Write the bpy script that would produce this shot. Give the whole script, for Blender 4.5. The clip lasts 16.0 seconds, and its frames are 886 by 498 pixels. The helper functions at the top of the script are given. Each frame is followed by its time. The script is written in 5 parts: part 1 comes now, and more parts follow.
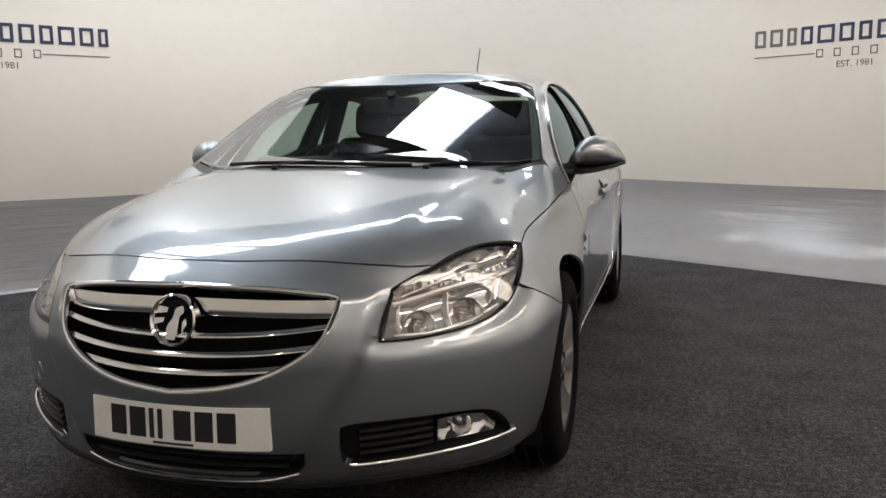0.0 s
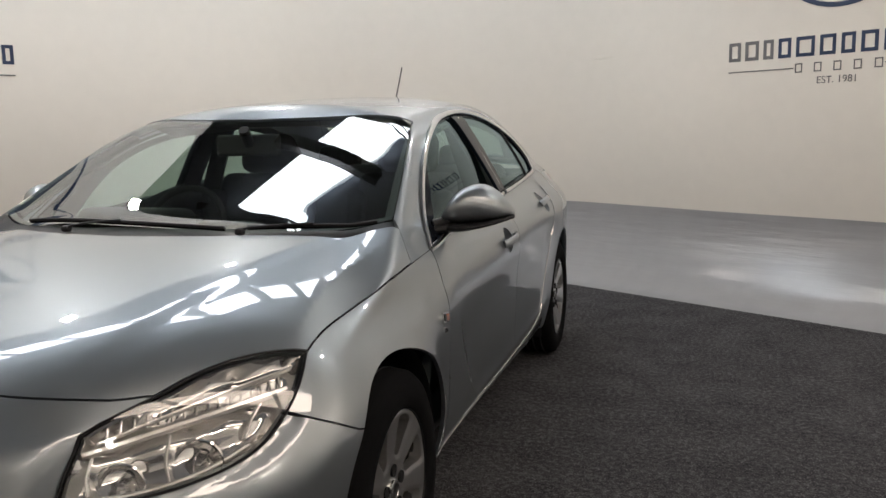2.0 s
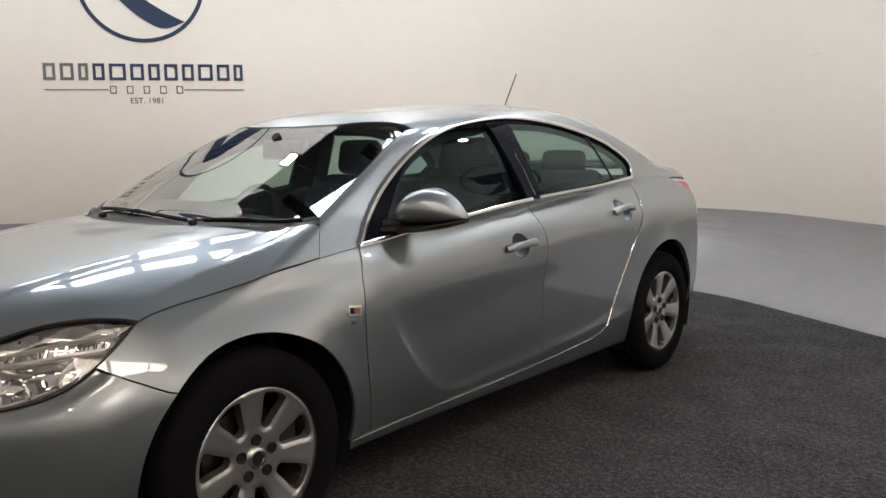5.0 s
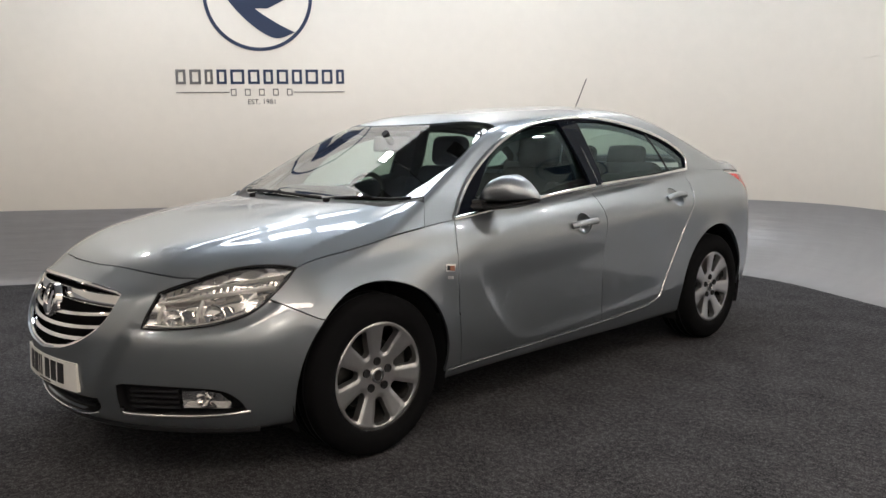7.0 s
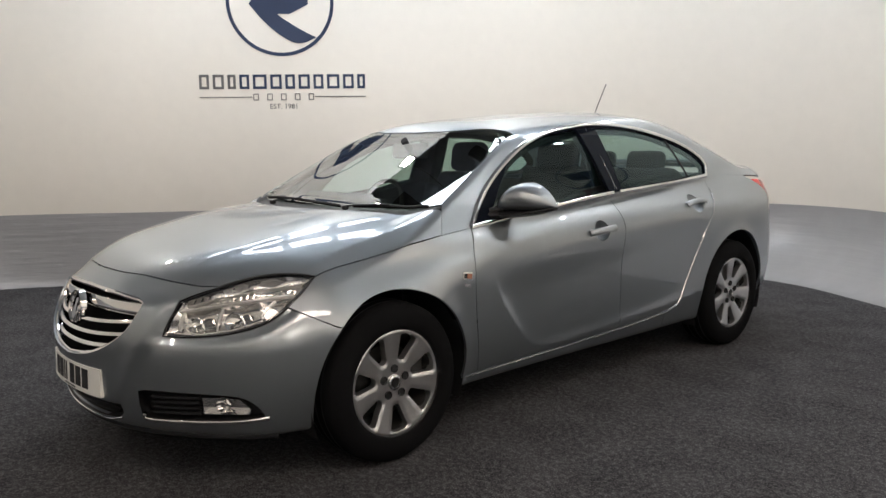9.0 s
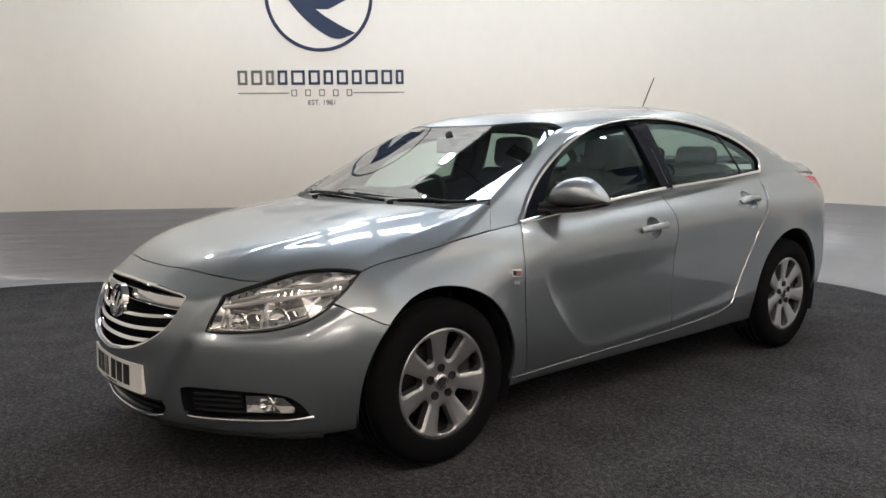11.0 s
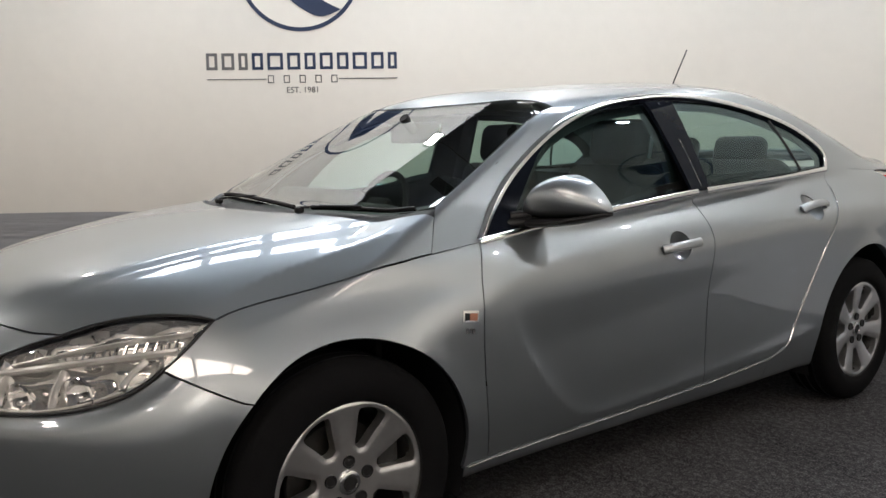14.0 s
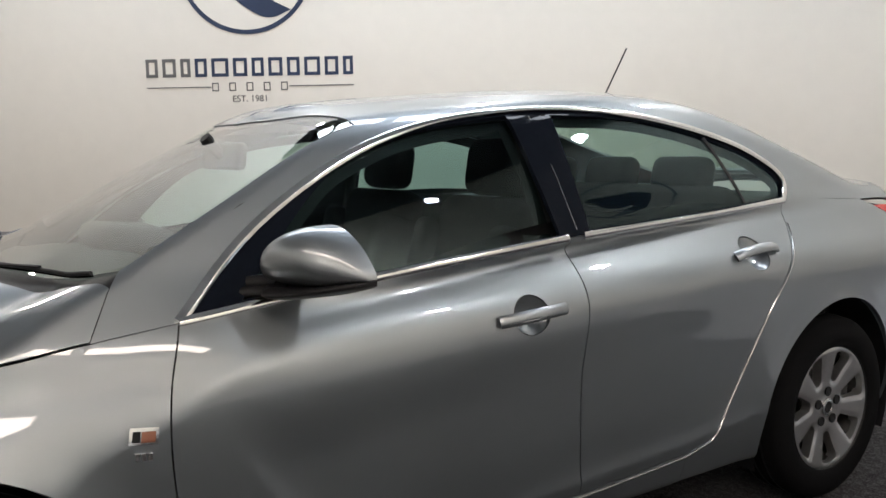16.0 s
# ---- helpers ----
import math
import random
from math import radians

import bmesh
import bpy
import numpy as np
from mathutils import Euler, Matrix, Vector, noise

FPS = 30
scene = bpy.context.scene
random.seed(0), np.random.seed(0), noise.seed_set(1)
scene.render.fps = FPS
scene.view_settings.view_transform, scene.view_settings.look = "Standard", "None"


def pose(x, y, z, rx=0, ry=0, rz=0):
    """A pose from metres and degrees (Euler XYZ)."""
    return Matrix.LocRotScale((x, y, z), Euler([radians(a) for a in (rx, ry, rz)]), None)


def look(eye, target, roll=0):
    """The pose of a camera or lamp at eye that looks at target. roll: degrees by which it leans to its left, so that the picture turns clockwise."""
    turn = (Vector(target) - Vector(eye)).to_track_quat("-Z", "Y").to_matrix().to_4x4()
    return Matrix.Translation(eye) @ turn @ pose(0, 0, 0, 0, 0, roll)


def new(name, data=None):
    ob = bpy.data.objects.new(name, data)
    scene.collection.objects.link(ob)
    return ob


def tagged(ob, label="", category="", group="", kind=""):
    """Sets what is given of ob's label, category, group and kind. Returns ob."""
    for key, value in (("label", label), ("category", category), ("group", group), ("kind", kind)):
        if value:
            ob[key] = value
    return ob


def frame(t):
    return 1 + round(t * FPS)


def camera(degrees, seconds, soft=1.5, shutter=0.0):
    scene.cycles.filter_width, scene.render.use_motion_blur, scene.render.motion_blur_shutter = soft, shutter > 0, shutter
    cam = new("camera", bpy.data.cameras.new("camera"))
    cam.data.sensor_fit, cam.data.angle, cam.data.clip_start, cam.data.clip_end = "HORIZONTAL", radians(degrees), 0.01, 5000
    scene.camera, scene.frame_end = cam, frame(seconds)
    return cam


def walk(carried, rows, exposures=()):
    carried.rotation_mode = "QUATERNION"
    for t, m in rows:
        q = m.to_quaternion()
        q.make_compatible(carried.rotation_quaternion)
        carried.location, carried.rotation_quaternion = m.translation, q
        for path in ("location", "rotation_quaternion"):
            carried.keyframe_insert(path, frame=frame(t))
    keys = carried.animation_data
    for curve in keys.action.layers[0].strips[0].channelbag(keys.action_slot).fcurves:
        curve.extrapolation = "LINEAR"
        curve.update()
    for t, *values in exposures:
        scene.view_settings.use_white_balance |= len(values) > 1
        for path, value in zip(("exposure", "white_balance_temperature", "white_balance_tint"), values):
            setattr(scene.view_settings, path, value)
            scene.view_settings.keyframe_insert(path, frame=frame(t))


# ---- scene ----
cam = camera(57.7, 16.0)
PATH = [
    (0, (1.213, -1.746, 1.145), (0.673, 0.158, 0.857), -0.9),
    (0.5, (1.211, -1.505, 1.229), (0.64, 0.389, 0.935), -0.8),
    (1, (1.264, -1.321, 1.252), (0.682, 0.571, 0.965), -1.0),
    (1.5, (1.446, -1.116, 1.277), (0.864, 0.777, 0.993), -1.1),
    (2, (1.615, -0.972, 1.294), (1.032, 0.92, 1.012), -1.0),
    (2.5, (1.763, -0.739, 1.318), (1.169, 1.15, 1.039), -1.0),
    (3, (1.974, -0.608, 1.314), (1.318, 1.261, 1.041), -1.1),
    (3.5, (2.257, -0.534, 1.335), (1.458, 1.28, 1.068), -1.0),
    (4, (2.441, -0.401, 1.32), (1.465, 1.324, 1.051), -0.9),
    (4.5, (2.641, -0.328, 1.313), (1.493, 1.288, 1.049), -0.9),
    (5, (2.84, -0.436, 1.277), (1.545, 1.066, 1.019), -0.9),
    (5.2, (2.896, -0.494, 1.271), (1.559, 0.971, 1.014), -1.0),
    (7.3, (3.382, -1.047, 1.272), (1.943, 0.317, 1.007), -0.8),
    (7.5, (3.388, -1.046, 1.282), (1.944, 0.312, 1.016), -0.8),
    (8, (3.388, -1.034, 1.3), (1.932, 0.312, 1.035), -0.9),
    (8.5, (3.379, -1.029, 1.31), (1.916, 0.308, 1.047), -0.8),
    (9, (3.382, -1.025, 1.31), (1.911, 0.304, 1.047), -0.9),
    (9.5, (3.346, -1.01, 1.29), (1.867, 0.31, 1.028), -0.7),
    (10, (3.3, -1.026, 1.292), (1.802, 0.274, 1.031), -0.7),
    (10.2, (3.295, -1.035, 1.29), (1.79, 0.257, 1.03), -0.7),
    (12.5, (3.023, -0.697, 1.254), (1.493, 0.564, 0.989), -0.9),
    (13, (2.908, -0.497, 1.233), (1.374, 0.759, 0.971), -0.8),
    (13.5, (2.786, -0.293, 1.195), (1.229, 0.934, 0.93), -0.8),
    (14, (2.636, -0.049, 1.222), (1.055, 1.147, 0.961), -0.8),
    (14.5, (2.546, 0.177, 1.243), (0.955, 1.36, 0.982), -0.9),
    (15, (2.506, 0.459, 1.267), (0.902, 1.626, 1.015), -0.8),
    (15.5, (2.446, 0.768, 1.277), (0.823, 1.91, 1.026), -0.7),
    (16, (2.484, 1.041, 1.278), (0.812, 2.11, 1.031), -0.9),
]
walk(cam, [(t, look(eye, target, roll)) for t, eye, target, roll in PATH], exposures=[(0.0, 0.36, 6280, 10.5), (1.0, 0.26, 6280, 10.5), (1.5, 0.12, 6320, 11), (3.0, 0.08, 6350, 11), (5.0, 0.32, 6310, 11.5), (7.5, 0.44, 6220, 10.5), (12.5, 0.44, 6150, 10), (16.0, 0.36, 6130, 10)])

# ---- world, lamps and exposure ----
world = bpy.data.worlds.new("world")
scene.world = world
world.use_nodes = True
sky = world.node_tree.nodes.new("ShaderNodeTexSky")
sky.sky_type, sky.sun_disc = "NISHITA", False
sky.sun_elevation, sky.sun_rotation = radians(40), radians(60)
world.node_tree.links.new(sky.outputs[0], world.node_tree.nodes["Background"].inputs[0])
world.node_tree.nodes["Background"].inputs[1].default_value = 0.1

# studio floods: place, warmth and watts
COOL, WARM = (1.0, 0.95, 0.88), (1.0, 0.87, 0.74)
CAR = (0.3, 2.2, 0.6)
# the four not aimed at CAR are unseen washes, added to brighten the walls
FLOODS = [(-2.45, 2.75, 3.35, COOL, 8, CAR), (-1.55, 4.25, 3.35, COOL, 8, CAR), (-0.2, 5.45, 3.35, COOL, 8, CAR), (1.5, 4.75, 3.35, COOL, 8, CAR), (3.15, 3.85, 3.35, COOL, 16, CAR), (4.6, 2.4, 3.2, COOL, 36, (6.3, 3.0, 2.3)), (4.2, -0.6, 3.2, COOL, 40, (6.2, -0.9, 2.3)), (2.6, -3.0, 3.2, COOL, 6, (3.6, -4.2, 2.2)), (-2.6, -0.8, 3.2, COOL, 10, (-5.2, 0.3, 1.5)), (-3.6, 0.6, 3.35, WARM, 9, CAR), (2.8, -2.4, 3.35, WARM, 3, CAR), (0.2, -3.4, 3.35, WARM, 6, CAR), (-2.4, -2.0, 3.35, WARM, 14, CAR)]
SKYLIGHT_GLOW = 2.5
ROOFLIGHT_WATTS = 235.0
CEILING_Z = 5.0

# ---- materials ----
def material(name, color, rough=0.5, metal=0.0, coat=0.0, bump=0.0, scale=60.0, vary=0.06, spec=0.5, detail=6.0, stain=2.5, coat_ior=1.5):
    m = bpy.data.materials.new(name)
    m.use_nodes = True
    nt = m.node_tree
    p = nt.nodes["Principled BSDF"]
    p.inputs["Roughness"].default_value = rough
    p.inputs["Metallic"].default_value = metal
    p.inputs["Coat Weight"].default_value = coat
    p.inputs["Coat Roughness"].default_value = 0.015
    p.inputs["Coat IOR"].default_value = coat_ior
    p.inputs["Specular IOR Level"].default_value = spec
    co = nt.nodes.new("ShaderNodeTexCoord")
    fine, large = nt.nodes.new("ShaderNodeTexNoise"), nt.nodes.new("ShaderNodeTexNoise")
    fine.inputs["Scale"].default_value, fine.inputs["Detail"].default_value = scale, detail
    large.inputs["Scale"].default_value = stain
    for n in (fine, large):
        nt.links.new(co.outputs["Object"], n.inputs["Vector"])
    mix = nt.nodes.new("ShaderNodeMath")
    mix.operation = "ADD"
    nt.links.new(fine.outputs["Fac"], mix.inputs[0])
    nt.links.new(large.outputs["Fac"], mix.inputs[1])
    r = nt.nodes.new("ShaderNodeMapRange")
    r.inputs["From Min"].default_value, r.inputs["From Max"].default_value = 0.6, 1.4
    r.inputs["To Min"].default_value, r.inputs["To Max"].default_value = 1 - vary, 1 + vary
    nt.links.new(mix.outputs[0], r.inputs["Value"])
    tint = nt.nodes.new("ShaderNodeVectorMath")
    tint.operation = "SCALE"
    tint.inputs[0].default_value = color[:3]
    nt.links.new(r.outputs["Result"], tint.inputs["Scale"])
    nt.links.new(tint.outputs["Vector"], p.inputs["Base Color"])
    if bump:
        b = nt.nodes.new("ShaderNodeBump")
        b.inputs["Strength"].default_value, b.inputs["Distance"].default_value = bump, 0.01
        nt.links.new(fine.outputs["Fac"], b.inputs["Height"])
        nt.links.new(b.outputs["Normal"], p.inputs["Normal"])
    return m


def pane(name, tint, gloss_head_on=0.08, rise=4.0, sheen=(1.0, 1.0, 1.0)):
    """Thin glass: clear to straight light, with a mirror gloss that grows towards grazing."""
    m = bpy.data.materials.new(name)
    m.use_nodes = True
    nt = m.node_tree
    nt.nodes.remove(nt.nodes["Principled BSDF"])
    clear, gloss = nt.nodes.new("ShaderNodeBsdfTransparent"), nt.nodes.new("ShaderNodeBsdfGlossy")
    mix, lw = nt.nodes.new("ShaderNodeMixShader"), nt.nodes.new("ShaderNodeLayerWeight")
    power, scale = nt.nodes.new("ShaderNodeMath"), nt.nodes.new("ShaderNodeMath")
    clear.inputs[0].default_value = (*tint, 1)
    gloss.inputs["Roughness"].default_value, gloss.inputs["Color"].default_value = 0.0, (*sheen, 1)
    lw.inputs["Blend"].default_value = 0.5
    power.operation, power.inputs[1].default_value = "POWER", rise
    scale.operation, scale.inputs[1].default_value, scale.inputs[2].default_value = "MULTIPLY_ADD", 1 - gloss_head_on, gloss_head_on
    nt.links.new(lw.outputs["Facing"], power.inputs[0])
    nt.links.new(power.outputs[0], scale.inputs[0])
    nt.links.new(scale.outputs[0], mix.inputs[0])
    nt.links.new(clear.outputs[0], mix.inputs[1])
    nt.links.new(gloss.outputs[0], mix.inputs[2])
    nt.links.new(mix.outputs[0], nt.nodes["Material Output"].inputs[0])
    return m


def glow(name, color, strength):
    m = material(name, (0.8, 0.8, 0.8), 0.5)
    p = m.node_tree.nodes["Principled BSDF"]
    p.inputs["Emission Color"].default_value = (*color, 1)
    p.inputs["Emission Strength"].default_value = strength
    return m


def felt(name, dark, light):
    """Needle felt: dark tufts with pale flecks, worn unevenly at arm's length."""
    m = material(name, dark, 0.95, bump=0.0, spec=0.1)
    nt = m.node_tree
    p, co = nt.nodes["Principled BSDF"], nt.nodes["Texture Coordinate"]
    total = None
    for scale, detail, lo, hi, share in ((150.0, 3.0, 0.50, 0.74, 0.66), (42.0, 5.0, 0.44, 0.72, 0.30), (4.0, 4.0, 0.3, 0.7, 0.13)):
        n, r, mul = nt.nodes.new("ShaderNodeTexNoise"), nt.nodes.new("ShaderNodeMapRange"), nt.nodes.new("ShaderNodeMath")
        n.inputs["Scale"].default_value, n.inputs["Detail"].default_value = scale, detail
        r.inputs["From Min"].default_value, r.inputs["From Max"].default_value = lo, hi
        r.inputs["To Max"].default_value = share
        mul.operation = "ADD"
        nt.links.new(co.outputs["Object"], n.inputs["Vector"])
        nt.links.new(n.outputs["Fac"], r.inputs["Value"])
        nt.links.new(r.outputs["Result"], mul.inputs[0])
        mul.inputs[1].default_value = 0.0
        if total:
            nt.links.new(total, mul.inputs[1])
        total = mul.outputs[0]
    mix = nt.nodes.new("ShaderNodeMix")
    mix.data_type = "RGBA"
    mix.inputs[6].default_value, mix.inputs[7].default_value = (*dark, 1), (*light, 1)
    nt.links.new(total, mix.inputs[0])
    nt.links.new(mix.outputs[2], p.inputs["Base Color"])
    b = nt.nodes.new("ShaderNodeBump")
    b.inputs["Strength"].default_value, b.inputs["Distance"].default_value = 0.3, 0.006
    nt.links.new(total, b.inputs["Height"])
    nt.links.new(b.outputs["Normal"], p.inputs["Normal"])
    return m


def streaked(name, color, rough):
    """Satin paint rolled on sideways: long low waves along the wall."""
    m = material(name, color, rough, vary=0.06, scale=7.0, stain=1.3)
    nt = m.node_tree
    p, co = nt.nodes["Principled BSDF"], nt.nodes["Texture Coordinate"]
    mp, n, b = nt.nodes.new("ShaderNodeMapping"), nt.nodes.new("ShaderNodeTexNoise"), nt.nodes.new("ShaderNodeBump")
    mp.inputs["Scale"].default_value = (1.1, 1.1, 13.0)
    n.inputs["Scale"].default_value, n.inputs["Detail"].default_value = 1.6, 3.0
    b.inputs["Strength"].default_value, b.inputs["Distance"].default_value = 0.24, 0.02
    nt.links.new(co.outputs["Object"], mp.inputs["Vector"])
    nt.links.new(mp.outputs["Vector"], n.inputs["Vector"])
    nt.links.new(n.outputs["Fac"], b.inputs["Height"])
    nt.links.new(b.outputs["Normal"], p.inputs["Normal"])
    return m


PAINT = material("silver_paint", (0.263, 0.288, 0.312), 0.39, 0.90, 1.0, 0.0, 900.0, 0.05, coat_ior=1.85)
PAINT.node_tree.nodes["Principled BSDF"].inputs["Specular Tint"].default_value = (0.76, 0.775, 0.795, 1)
CHROME = material("chrome", (0.82, 0.81, 0.80), 0.06, 1.0, vary=0.02)
SATIN = material("satin_chrome", (0.78, 0.78, 0.78), 0.14, 1.0, vary=0.03)
FACET = material("lamp_chrome", (0.74, 0.73, 0.725), 0.07, 0.95, vary=0.03)
ALLOY = material("alloy_silver", (0.61, 0.605, 0.60), 0.28, 0.94, 0.6, vary=0.05)
BLACK = material("black_plastic", (0.012, 0.012, 0.0135), 0.5, bump=0.1, scale=300.0, vary=0.2, spec=0.3)
GLOSSBLACK = material("gloss_black", (0.007, 0.009, 0.014), 0.05, spec=0.08, vary=0.1)
RUBBER = material("tyre_rubber", (0.006, 0.006, 0.0065), 0.95, bump=0.15, scale=200.0, vary=0.25, spec=0.06)
CABINDARK = material("cabin_plastic", (0.014, 0.014, 0.015), 0.6, bump=0.05, scale=250.0, vary=0.2, spec=0.25)
CLOTH = material("seat_cloth", (0.006, 0.006, 0.0065), 0.9, bump=0.04, scale=350.0, vary=0.25, spec=0.1)
LINING = material("roof_lining", (0.13, 0.128, 0.122), 0.95, bump=0.1, scale=300.0, vary=0.08)
GLASS = pane("windscreen_glass", (0.76, 0.86, 0.78), 0.095)
TINTED = pane("side_glass", (0.52, 0.67, 0.64), 0.060, 5.0, (0.76, 0.95, 1.0))
LENS = pane("clear_lens", (0.95, 0.95, 0.95), 0.06)
REDLENS = material("red_lens", (0.45, 0.012, 0.010), 0.25, 0.0, 0.3, vary=0.1)
AMBER = material("amber_lens", (0.30, 0.12, 0.07), 0.2, 0.0, 0.6)
PLATE = material("plate_white", (0.78, 0.77, 0.73), 0.35, vary=0.03)
BAR = material("plate_black", (0.015, 0.015, 0.016), 0.4)
BOWL = material("lamp_silver", (0.84, 0.83, 0.81), 0.18, 0.55, vary=0.03)
BOLT = material("bolt_cap", (0.014, 0.014, 0.015), 0.6, 0.0, spec=0.2)
# iron darkened to hold the shade inside the wheels
BRAKE = material("shaded_iron", (0.032, 0.031, 0.030), 0.5, 0.6, vary=0.2)
WALLPAINT = material("cream_wall", (0.69, 0.652, 0.592), 0.75, bump=0.05, scale=9.0, vary=0.03, stain=0.7)
GREYPAINT = streaked("grey_skirt", (0.30, 0.298, 0.308), 0.22)
CARPET = felt("charcoal_carpet", (0.012, 0.012, 0.0135), (0.185, 0.181, 0.186))
NAVY = material("navy_vinyl", (0.022, 0.042, 0.10), 0.45, vary=0.06)
GREYVINYL = material("grey_vinyl", (0.16, 0.16, 0.165), 0.45)
ROOFDARK = material("dark_roof", (0.27, 0.295, 0.335), 0.8, vary=0.15, stain=0.8)
STEEL = material("steel_beam", (0.03, 0.03, 0.032), 0.5, 0.3, vary=0.15)
SKYPANEL = glow("rooflight_panel", (0.86, 0.93, 1.0), SKYLIGHT_GLOW)
SUNPANEL = glow("sunlit_rooflight", (1.0, 0.83, 0.69), SKYLIGHT_GLOW * 1.3)
LAMPGLOW = glow("flood_glass", (1.0, 0.95, 0.86), 60.0)
# ---- the car's body as one smooth implicit surface (x: car's left, y: back, z: up) ----
class Spline:
    """Natural cubic spline through a few (u, v) knots, straight beyond its ends."""

    def __init__(self, *knots):
        self.u, self.v = np.array(knots, float).T
        n, h = len(self.u), np.diff(self.u)
        a, b = np.eye(n), np.zeros(n)
        for i in range(1, n - 1):
            a[i, i - 1:i + 2] = h[i - 1], 2 * (h[i - 1] + h[i]), h[i]
            b[i] = 6 * ((self.v[i + 1] - self.v[i]) / h[i] - (self.v[i] - self.v[i - 1]) / h[i - 1])
        self.m = np.linalg.solve(a, b)

    def __call__(self, x):
        x = np.asarray(x, float)
        i = np.clip(np.searchsorted(self.u, x) - 1, 0, len(self.u) - 2)
        h, u, v, m = self.u[i + 1] - self.u[i], self.u, self.v, self.m
        c = np.clip(x, u[0], u[-1])
        p, q = (u[i + 1] - c) / h, (c - u[i]) / h
        y = p * v[i] + q * v[i + 1] + ((p ** 3 - p) * m[i] + (q ** 3 - q) * m[i + 1]) * h * h / 6
        d = (v[i + 1] - v[i]) / h + (-(3 * p * p - 1) * m[i] + (3 * q * q - 1) * m[i + 1]) * h / 6
        return y + d * (x - c)


def smax(a, b, k):
    h = np.maximum(k - np.abs(a - b), 0) / k
    return np.maximum(a, b) + h * h * k / 4


def smin(a, b, k):
    return -smax(-a, -b, k)


def ramp(e0, e1, x):
    t = np.clip((x - e0) / (e1 - e0), 0, 1)
    return t * t * (3 - 2 * t)


WHEEL_Y = (0.97, 3.707)
WHEEL_Z = 0.335
HALF = Spline((0.2, 0.88), (0.97, 0.925), (1.6, 0.917), (2.5, 0.925), (3.3, 0.934), (3.8, 0.922), (4.3, 0.865), (4.8, 0.745))
TUMBLE = Spline((0.15, 0.095), (0.25, 0.058), (0.40, 0.020), (0.55, 0.006), (0.70, 0.0), (0.76, 0.0015), (0.82, 0.009), (0.88, 0.030), (0.95, 0.073), (1.1, 0.165))
NOSE = Spline((0.15, 0.10), (0.22, 0.045), (0.32, 0.01), (0.46, 0.0), (0.58, 0.008), (0.70, 0.04), (0.80, 0.10), (0.95, 0.3))
TAIL = Spline((0.2, 4.66), (0.35, 4.78), (0.6, 4.83), (0.85, 4.80), (1.05, 4.73), (1.2, 4.6))
DECK = Spline((0.0, 0.70), (0.12, 0.778), (0.2, 0.822), (0.3, 0.864), (0.4, 0.892), (0.7, 0.957), (1.0, 0.999), (1.3, 1.024), (2.0, 1.04), (3.0, 1.075), (3.8, 1.12), (4.7, 1.12))
DECK_DROP = Spline((0.0, 0.10), (0.5, 0.115), (1.0, 0.11), (1.4, 0.08), (2.0, 0.04), (3.0, 0.03), (4.8, 0.06))
CABIN = Spline((1.0, 0.772), (1.5, 0.797), (2.0, 0.838), (2.5, 0.86), (3.0, 0.855), (3.55, 0.82), (4.2, 0.735), (4.8, 0.62))
ROOF = Spline((1.4, 1.34), (2.0, 1.423), (2.3, 1.453), (2.65, 1.478), (3.0, 1.489), (3.4, 1.452), (3.8, 1.336), (4.2, 1.200), (4.7, 1.05))
BELT = Spline((1.3, 0.918), (1.473, 0.934), (2.524, 1.037), (3.1, 1.073), (3.555, 1.087), (4.3, 1.08))
SCOOP_FOOT = Spline((1.4, 0.285), (1.9, 0.306), (2.1, 0.312), (2.5, 0.338), (2.97, 0.370), (3.4, 0.415))
SCOOP_FRONT = Spline((0.20, 1.80), (0.30, 1.76), (0.405, 1.715), (0.508, 1.643), (0.62, 1.565), (0.735, 1.510), (0.95, 1.43))
FOLD = Spline((0.60, 0.775), (0.69, 0.762), (0.86, 0.738), (1.0, 0.734), (1.12, 0.742), (1.22, 0.764), (1.34, 0.784))
CREASE = Spline((0.2, 0.46), (0.7, 0.545), (1.3, 0.63))


def side_x(y, z):
    # the fullest line climbs towards the tail
    x = HALF(y) - TUMBLE(z - 0.06 * np.clip(y - 1.9, 0, 1.6) * ramp(1.02, 0.80, z) * ramp(0.45, 0.65, z))
    for wy in WHEEL_Y:
        r = np.hypot(y - wy, z - WHEEL_Z)
        x = x + 0.012 * np.exp(-((r - 0.37) / 0.06) ** 2)
    # the scooped lower door: a sharp outer edge, then a ledge that fades inwards
    inside = smin(z - SCOOP_FOOT(y), (y - SCOOP_FRONT(z)) * 0.87, 0.2)
    inside = np.maximum(inside, 0)
    depth = 0.016 * (1 - np.exp(-inside * inside / (inside + 0.02) / 0.03))
    return x - depth * ramp(3.42, 3.1, y) * ramp(0.0, -0.2, z - 0.80 - 0.10 * np.clip(y - 1.9, -0.5, 1.6))


def bow(x, z):
    return (0.63 + 0.19 * ramp(0.55, 0.80, z)) * np.abs(x) ** 2.3


